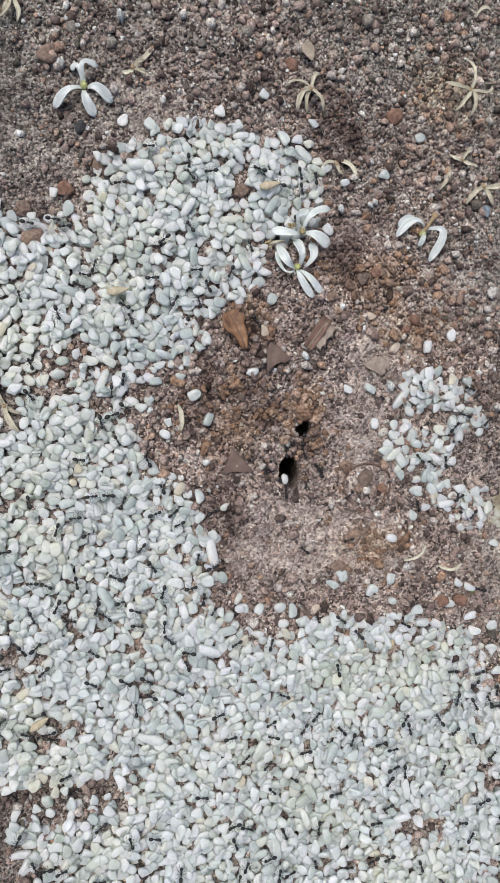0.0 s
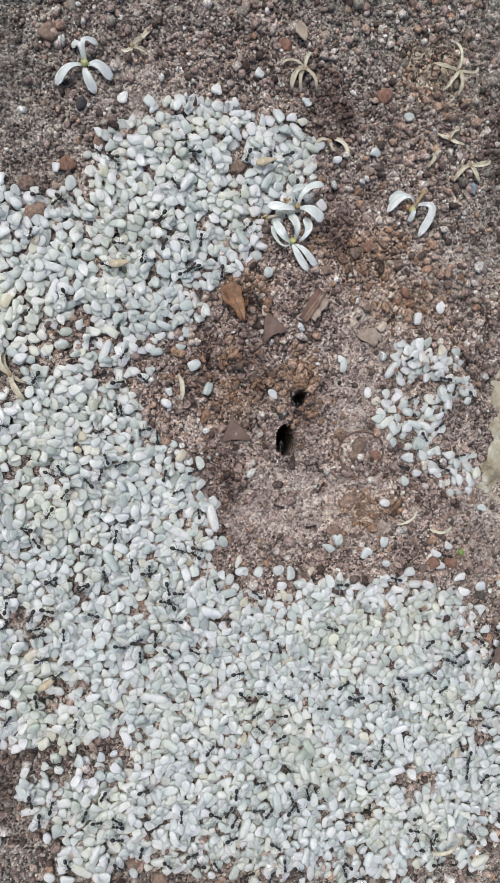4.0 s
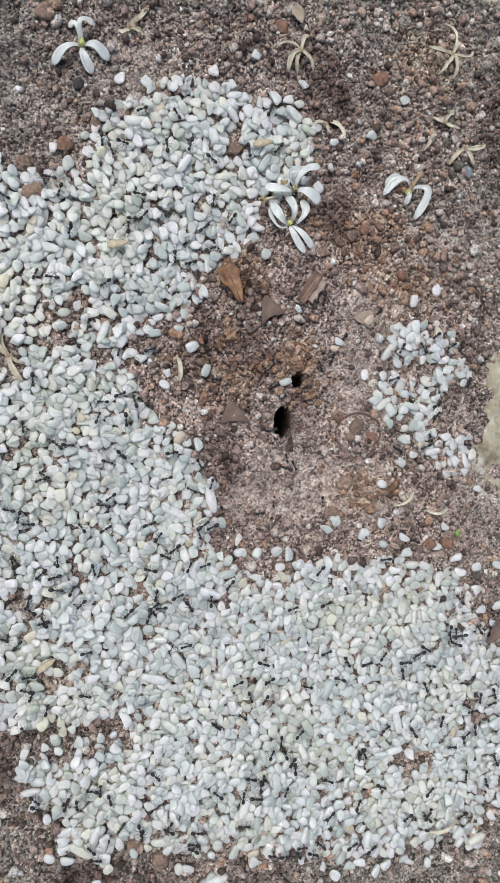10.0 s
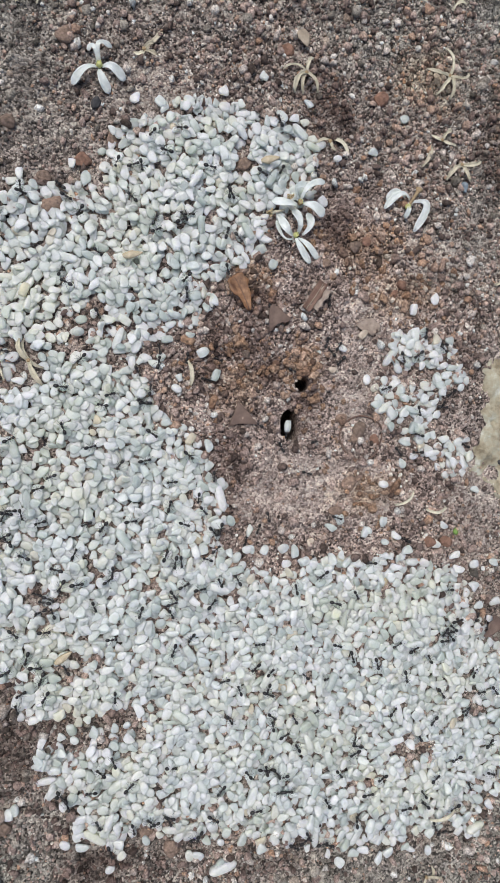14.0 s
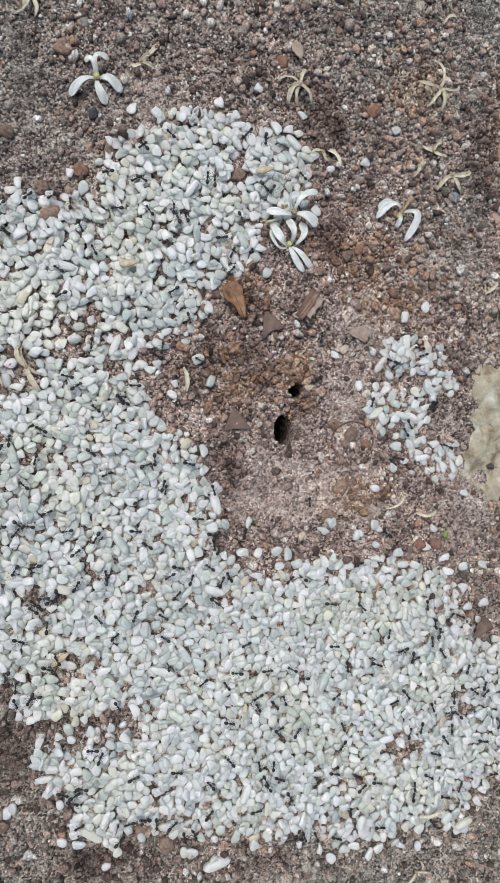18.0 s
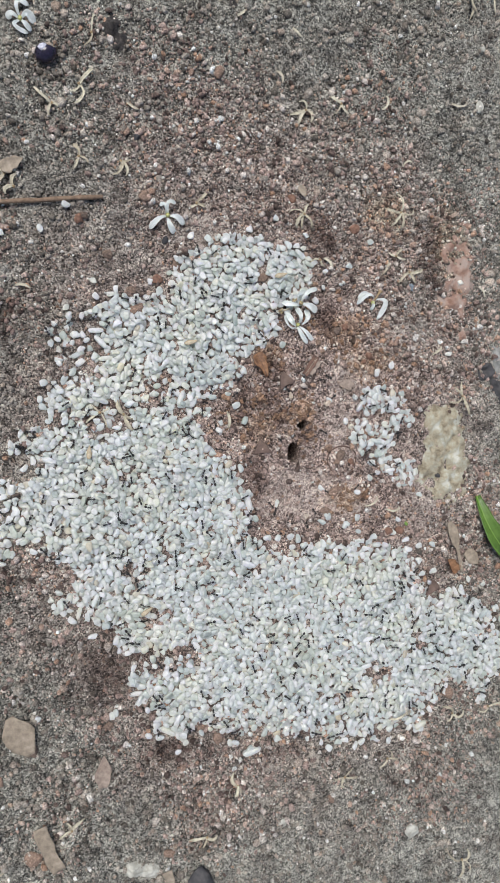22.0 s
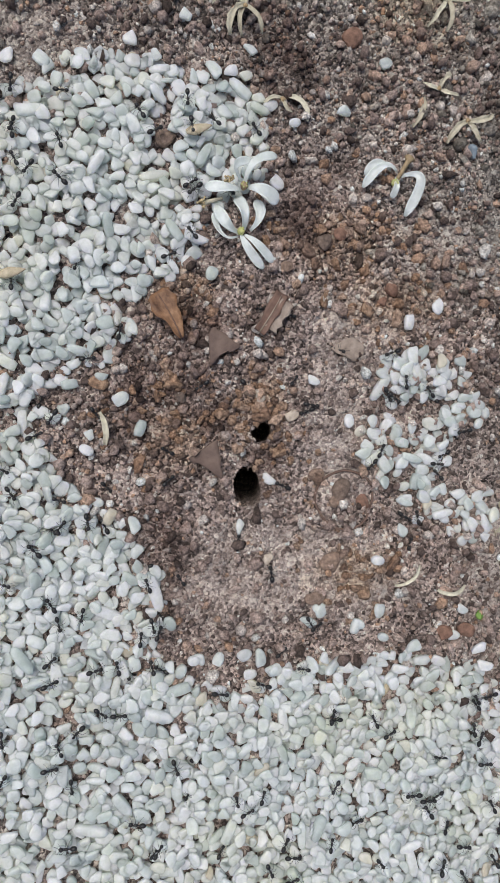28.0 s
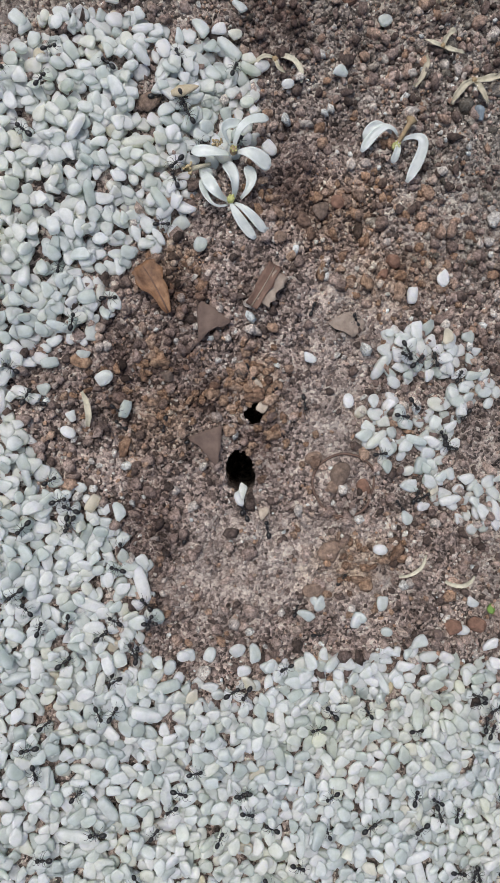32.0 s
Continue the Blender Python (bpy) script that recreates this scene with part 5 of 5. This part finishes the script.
# ---- masonry sunk in the ground ----
def sunk_slab(name, cx, cy, w, h, rz, top, mat, label, seed, rough=0.6, round_=2.6):
    """A worn, rough-topped piece whose rim goes down into the soil."""
    nr, na = 26, 72
    v, f = [], []
    for r in range(nr + 1):
        share = r / nr
        for a in range(na):
            q = 2 * math.pi * a / na
            c, s = math.cos(q), math.sin(q)
            k = (abs(c) ** round_ + abs(s) ** round_) ** (-1 / round_)
            wob = 1 + 0.16 * (float(lumps(c * 3 + 9, s * 3 + 9, 1.0, seed)) - 0.5) + 0.10 * (float(lumps(c * 8 + 9, s * 8 + 9, 1.0, seed + 1)) - 0.5)
            x, y = c * k * w / 2 * share * wob, s * k * h / 2 * share * wob
            v.append((x, y, 0.0))
    v = np.array(v)
    share = np.repeat(np.arange(nr + 1) / nr, na)
    ca, sa = math.cos(math.radians(rz)), math.sin(math.radians(rz))
    wx, wy = cx + v[:, 0] * ca - v[:, 1] * sa, cy + v[:, 0] * sa + v[:, 1] * ca
    dome = np.clip((1 - share) * 2.2, 0, 1)
    v[:, 2] = ground_z(wx, wy) + (top + 0.5) * dome - 0.5 + rough * (lumps(wx, wy, 5.0, seed + 4) - 0.7) + 0.8 * rough * (lumps(wx, wy, 2.2, seed + 2) - 0.5) + 0.5 * rough * (lumps(wx, wy, 1.0, seed + 3) - 0.5)
    for r in range(nr):
        for a in range(na):
            b = (a + 1) % na
            f.append((r * na + a, r * na + b, (r + 1) * na + b, (r + 1) * na + a)[::-1])
    ob = new(name, mesh_from(name, v, f, mat))
    ob.matrix_basis = pose(cx * MM, cy * MM, 0, 0, 0, rz)
    tagged(ob, label, "masonry")


sunk_slab("mortar_slab", 59.4, -6.0, 21.0, 36.0, -5, 1.3, LIME, "rough yellowish grey mortar slab sunk in soil", 71, 1.7, 2.4)
sunk_slab("brick_fragment", 70.0, 48.5, 13.5, 42.0, -6, 0.7, BRICK, "worn red brick fragment sunk in soil", 75, 1.4, 2.4)
sunk_slab("slate_fragment", 77.5, 17.5, 9.0, 7.0, 20, 1.0, STONE_DARK, "dark brown-grey stone fragment sunk in soil", 79, 1.3, 2.2)
sunk_slab("slate_fragment", 84.8, 17.9, 8.0, 18.0, 18, 1.2, STONE_GREY, "bluish grey stone fragment sunk in soil", 87, 1.2, 2.4)
# dark strip added for the shadowed edge of the grey stone that follows
sunk_slab("slate_fragment", 88.5, 1.8, 6.5, 42.0, 35, 1.0, STONE_DARK, "dark blue-grey strip for the shaded edge of the grey stone", 91, 1.5, 2.0)
sunk_slab("slate_fragment", 95.7, 7.0, 14.0, 36.0, 35, 1.2, STONE_GREY, "weathered grey stone fragment sunk in soil", 95, 1.4, 2.4)
sunk_slab("stone", -47.4, -112.4, 13.5, 6.5, -16, 1.3, STONE_PALE, "whitish lichen-crusted flat stone on grey soil", 81, 2.0, 2.0)
sunk_slab("clod", 7.8, 130.4, 11.0, 9.0, 20, 0.9, CHAR, "dark brown clod of earth on soil", 83, 2.6, 2.0)
sunk_slab("clod", -4.0, 141.5, 9.0, 6.0, 50, 0.8, CHAR, "dark brown clod of earth on soil", 89, 2.6, 2.0)
sunk_slab("charred_bark", -27.2, 117.2, 8.0, 13.5, 8, 1.4, CHAR, "charred dark scrap of bark on soil", 86, 2.4, 2.0)


# ---- ants ----
def ant_meshes():
    k = {}
    p, f = blob(0.42, 0.8, 0.03, ICO2, (1.0, 0.92, 1), 1)
    k["head"] = mesh_from("head", p + (1.15, 0, 0.02), f, ANT_BODY)
    p, f = blob(0.30, 0.95, 0.05, ICO2, (1.9, 0.8, 1), 2)
    k["thorax"] = mesh_from("thorax", p + (0.35, 0, 0), f, ANT_BODY)
    p, f = blob(0.15, 1.2, 0.03, ICO1, (1.3, 1, 1), 3)
    k["petiole"] = mesh_from("petiole", p + (-0.32, 0, 0.02), f, ANT_BODY)
    p, f = blob(0.46, 0.88, 0.03, ICO2, (1.38, 0.95, 1), 4)
    k["abdomen"] = mesh_from("abdomen", p + (-0.98, 0, 0.05), f, ANT_BODY)
    for side in (1, -1):
        p, f = tube([(1.45, 0.15 * side, 0.1), (1.75, 0.55 * side, 0.28), (2.25, 0.62 * side, 0.02)], [0.03, 0.028, 0.035], 5)
        k["antenna", side] = mesh_from("antenna", p, f, ANT_BODY)
        for n, (x0, fx, fy) in enumerate(((0.55, 0.85, 0.95), (0.3, 0.05, 1.15), (0.08, -0.95, 1.1))):
            p, f = tube([(0, 0, -0.05), (fx * 0.45, fy * 0.5 * side, 0.32), (fx * 0.8, fy * 0.85 * side, -0.05), (fx * 1.15, fy * 1.0 * side, -0.5)], [0.042, 0.034, 0.026, 0.018], 5)
            k["leg", side, n] = (mesh_from("leg", p, f, ANT_BODY), (x0, 0.16 * side))
    return k


ANT_PARTS = ant_meshes()
ANT_LEGS = {}


def ant(m, size, label):
    ob = thing("ant", m @ Matrix.Scale(size, 4), label, "ant", "ants at the rice")
    head = part("head", ANT_PARTS["head"], ob)
    for name in ("thorax", "petiole", "abdomen"):
        part(name, ANT_PARTS[name], ob)
    legs = []
    for side in (1, -1):
        part("antenna", ANT_PARTS["antenna", side], head)
        for n in range(3):
            me, (x0, y0) = ANT_PARTS["leg", side, n]
            legs.append((part("leg", me, ob, m=pose(x0 * MM, y0 * MM, 0)), x0, y0, side, n))
    ANT_LEGS[ob.name] = legs
    return ob


MOVERS = []


def ant_route(x, y, heading, pace, seed, stay, step=1.0):
    """Rows for an ant that potters about: seconds and poses on the surface. stay: a test that says where it may go."""
    k = np.random.default_rng(seed)
    rows, t = [], 0.0
    while t <= 32.001:
        z = max(surface(x, y), surface(x + 0.5, y), surface(x - 0.5, y)) + 0.42
        rows.append((t, pose(x * MM, y * MM, z * MM, k.normal(0, 7), k.normal(0, 9), heading)))
        go = pace * step * (k.uniform(0.2, 1.6) if k.uniform() < 0.7 else 0.05)
        for _ in range(6):
            turn = k.normal(0, 28)
            turn = max(-65, min(65, turn))
            a = math.radians(heading + turn)
            nx, ny = x + go * math.cos(a), y + go * math.sin(a)
            if stay(nx, ny):
                x, y, heading = nx, ny, heading + turn
                break
        else:
            heading += 60
        t += step
    return rows


def on_rice(x, y):
    p, q = np.array(x), np.array(y)
    return bool(inside(p, q, HEAP)) or bool(inside(p, q, SMALL))


def on_soil(x, y):
    p, q = np.array(x), np.array(y)
    return bool(hole_depth(p, q) < 0.3) and math.hypot(x - 12, y) < 26


def build_ants():
    k = np.random.default_rng(5)
    spots = []
    while len(spots) < 285:
        x, y = k.uniform(-75, 75), k.uniform(-88, 62)
        if on_rice(x, y) and all(math.hypot(x - a, y - b) > 1.9 for a, b in spots):
            spots.append((x, y))
    for n, (x, y) in enumerate(spots):
        rows = ant_route(x, y, k.uniform(0, 360), k.uniform(0.3, 1.6), 1000 + n, on_rice)
        ob = ant(rows[0][1], float(k.uniform(0.68, 0.84)), "small black ant working among the rice grains")
        MOVERS.append((ob, rows))
    for n in range(16):
        a, r = k.uniform(0, 6.28), k.uniform(4, 20) if n < 6 else k.uniform(2.5, 6)
        rows = ant_route(12 + r * math.cos(a), r * math.sin(a), k.uniform(0, 360), k.uniform(1.2, 3.0), 2000 + n, on_soil)
        ob = ant(rows[0][1], float(k.uniform(0.66, 0.80)), "small black ant walking over the soil by the nest")
        MOVERS.append((ob, rows))
    # the legs of the ants swing as they walk: three and three in turn
    for ob, rows in list(MOVERS)[::6]:
        for leg, x0, y0, side, n in ANT_LEGS[ob.name]:
            way = 1 if (n + (side > 0)) % 2 else -1
            swing = [(t / 2, pose(x0 * MM, y0 * MM, 0, 0, 0, 13 * way * (1 if i % 2 else -1))) for i, t in enumerate(range(0, 65))]
            MOVERS.append((leg, swing))


build_ants()


# ---- grains that ants carry ----
def carried_grain(kind, path, label, ant_side=180):
    """A grain on its way, with the ant that drags it. path: seconds, x, y, height over the soil, heading."""
    rows, ant_rows = [], []
    for t, x, y, up, rz in path:
        z = float(ground_z(x, y, holes=False)) + up
        rows.append((t, pose(x * MM, y * MM, z * MM, 0, 10, rz)))
        a = math.radians(rz)
        ax, ay = x - 2.3 * math.cos(a), y - 2.3 * math.sin(a)
        az = z - 0.15 if up < 0 else float(ground_z(ax, ay, holes=False)) + 0.5
        ant_rows.append((t, pose(ax * MM, ay * MM, az * MM, 0, 0, rz)))
    ob = new("carried_rice_grain", TAN_MESH[kind] if label.startswith("tan") else GRAIN_MESH[kind])
    ob.matrix_basis = rows[0][1] @ Matrix.Diagonal((0.78, 0.7, 0.8, 1))
    tagged(ob, label, "rice grain", "carried rice grains")
    MOVERS.append((ob, rows))
    mate = ant(ant_rows[0][1], 0.85, "small black ant dragging a rice grain to the nest")
    MOVERS.append((mate, ant_rows))


carried_grain(15, [(0.0, 27.0, 13.7, 0.7, 140), (1.0, 25.3, 15.0, 0.7, 120), (2.0, 24.6, 14.7, 0.8, 70), (3.0, 24.1, 14.1, 0.8, 75), (5.5, 19.1, 10.0, 0.8, 50),
                   (6.0, 17.6, 9.6, 0.8, 40), (7.0, 16.0, 10.0, 0.8, 50), (8.0, 14.4, 11.7, 0.8, 75), (9.0, 13.3, 10.2, 0.8, 45), (10.0, 11.5, 7.2, 0.8, 15),
                   (11.0, 10.6, 4.5, 0.7, -10), (12.0, 10.5, 2.4, 0.7, 20), (13.0, 11.1, 1.1, 0.6, 65), (14.0, 10.3, -0.7, -0.6, 75), (16.5, 10.8, -1.8, -10, 80),
                   (20.0, 9.9, -2.2, -30, 80), (32.0, 11.7, -0.3, -30, 80)], "pale long rice grain dragged towards the nest hole")
carried_grain(3, [(0.0, 5.0, 18.4, 0.7, 200), (1.0, 6.7, 14.6, 0.7, 240), (2.0, 7.7, 12.6, 0.7, 270), (3.0, 7.7, 8.9, 0.7, 300), (6.0, 12.4, 8.5, 0.7, 330),
                  (8.0, 12.9, 8.0, -1.0, 300), (10.0, 13.8, 5.7, -20, 280), (32.0, 14.6, 8.2, -24, 280)], "white broken rice grain dragged towards the smaller hole")
carried_grain(12, [(0.0, 9.6, -1.6, 0.3, 90), (1.0, 11.7, -3.0, 0.5, 120), (2.0, 11.3, -3.1, 0.1, 100), (3.0, 10.5, -2.1, -3, 90), (6.0, 12.1, 0.2, -30, 90),
                   (32.0, 12.0, 0.0, -30, 90)], "white broken rice grain at the nest hole's rim")
carried_grain(14, [(0.0, -2.1, -5.3, 0.6, 20), (3.0, -0.1, -6.8, 0.6, 30), (6.0, 8.8, -3.3, 0.6, 75), (7.0, 9.3, -3.3, 0.2, 80), (8.0, 8.9, -1.8, -6, 85), (9.0, 10.2, -0.8, -30, 85),
                   (32.0, 11.4, -0.3, -30, 90)], "pale broken rice grain dragged over the rim of the hole")
carried_grain(5, [(0.0, 28.7, 27.3, 0.7, 200), (9.0, 22.5, 14.1, 0.7, 220), (14.0, 20.3, 9.9, 0.7, 220), (17.0, 19.0, 9.2, 0.7, 200), (19.0, 13.4, 6.4, 0.6, 240),
                  (21.0, 11.0, 5.6, -20, 270), (32.0, 14.7, 8.2, -24, 270)], "tan broken rice grain on its way to the nest")
carried_grain(8, [(0.0, 43.5, -26.0, 0.8, 160), (14.0, 30.3, -25.5, 0.7, 150), (20.0, 24.5, -18.8, 0.7, 140), (24.0, 13.7, -4.6, 0.7, 150), (26.0, 14.0, -0.2, 0.7, 160), (29.0, 14.1, 0.2, 0.6, 140),
                  (31.0, 12.6, -5.4, 0.6, 130), (32.0, 10.0, -4.1, 0.6, 100)], "white broken rice grain beside the nest hole")

carried_grain(2, [(0.0, 32.5, 20.9, 0.7, 220), (14.0, 27.3, 16.3, 0.7, 215), (24.0, 21.1, 11.8, 0.7, 210), (29.0, 17.9, 8.9, 0.7, 190), (31.0, 15.8, 8.8, 0.7, 215), (32.0, 15.2, 8.3, 0.2, 225)],
              "tan broken rice grain on its way to the nest")
carried_grain(7, [(0.0, 7.8, 25.7, 0.7, 300), (14.0, 9.5, 20.3, 0.7, 290), (24.0, 11.8, 15.3, 0.7, 300), (29.0, 14.5, 12.4, 0.7, 310), (31.0, 14.6, 11.7, 0.7, 300), (32.0, 14.8, 11.1, 0.6, 290)],
              "tan broken rice grain on its way to the nest")
carried_grain(11, [(0.0, -1.3, -22.3, 0.7, 60), (20.0, 2.0, -16.7, 0.7, 70), (29.0, 9.2, -5.1, 0.7, 75), (31.0, 10.1, -3.8, 0.6, 80), (32.0, 10.6, -3.2, 0.4, 80)],
              "white broken rice grain beside the nest hole")
carried_grain(5, [(0.0, 12.9, -26.0, 0.7, 100), (22.0, 11.8, -19.7, 0.7, 95), (29.0, 12.2, -10.2, 0.7, 90), (32.0, 13.1, -6.9, 0.7, 92)], "tan broken rice grain on its way to the nest")


# ---- all that moves ----
def motions():
    # the leaf scrap by the nest is tugged to the hole's rim
    walk(loose_leaf, [(t, at(x, y, surface(x, y) + 1.0, 0, 0, turn)) for t, x, y, turn in (
        (0, 3.7, 0.4, 152), (24, 3.7, 0.4, 152), (26, 3.7, 0.7, 128), (29, 8.1, 1.7, 112), (31, 6.9, -0.9, 102), (32, 7.4, 0.8, 100))])
    for ob, rows in MOVERS:
        walk(ob, rows)


motions()
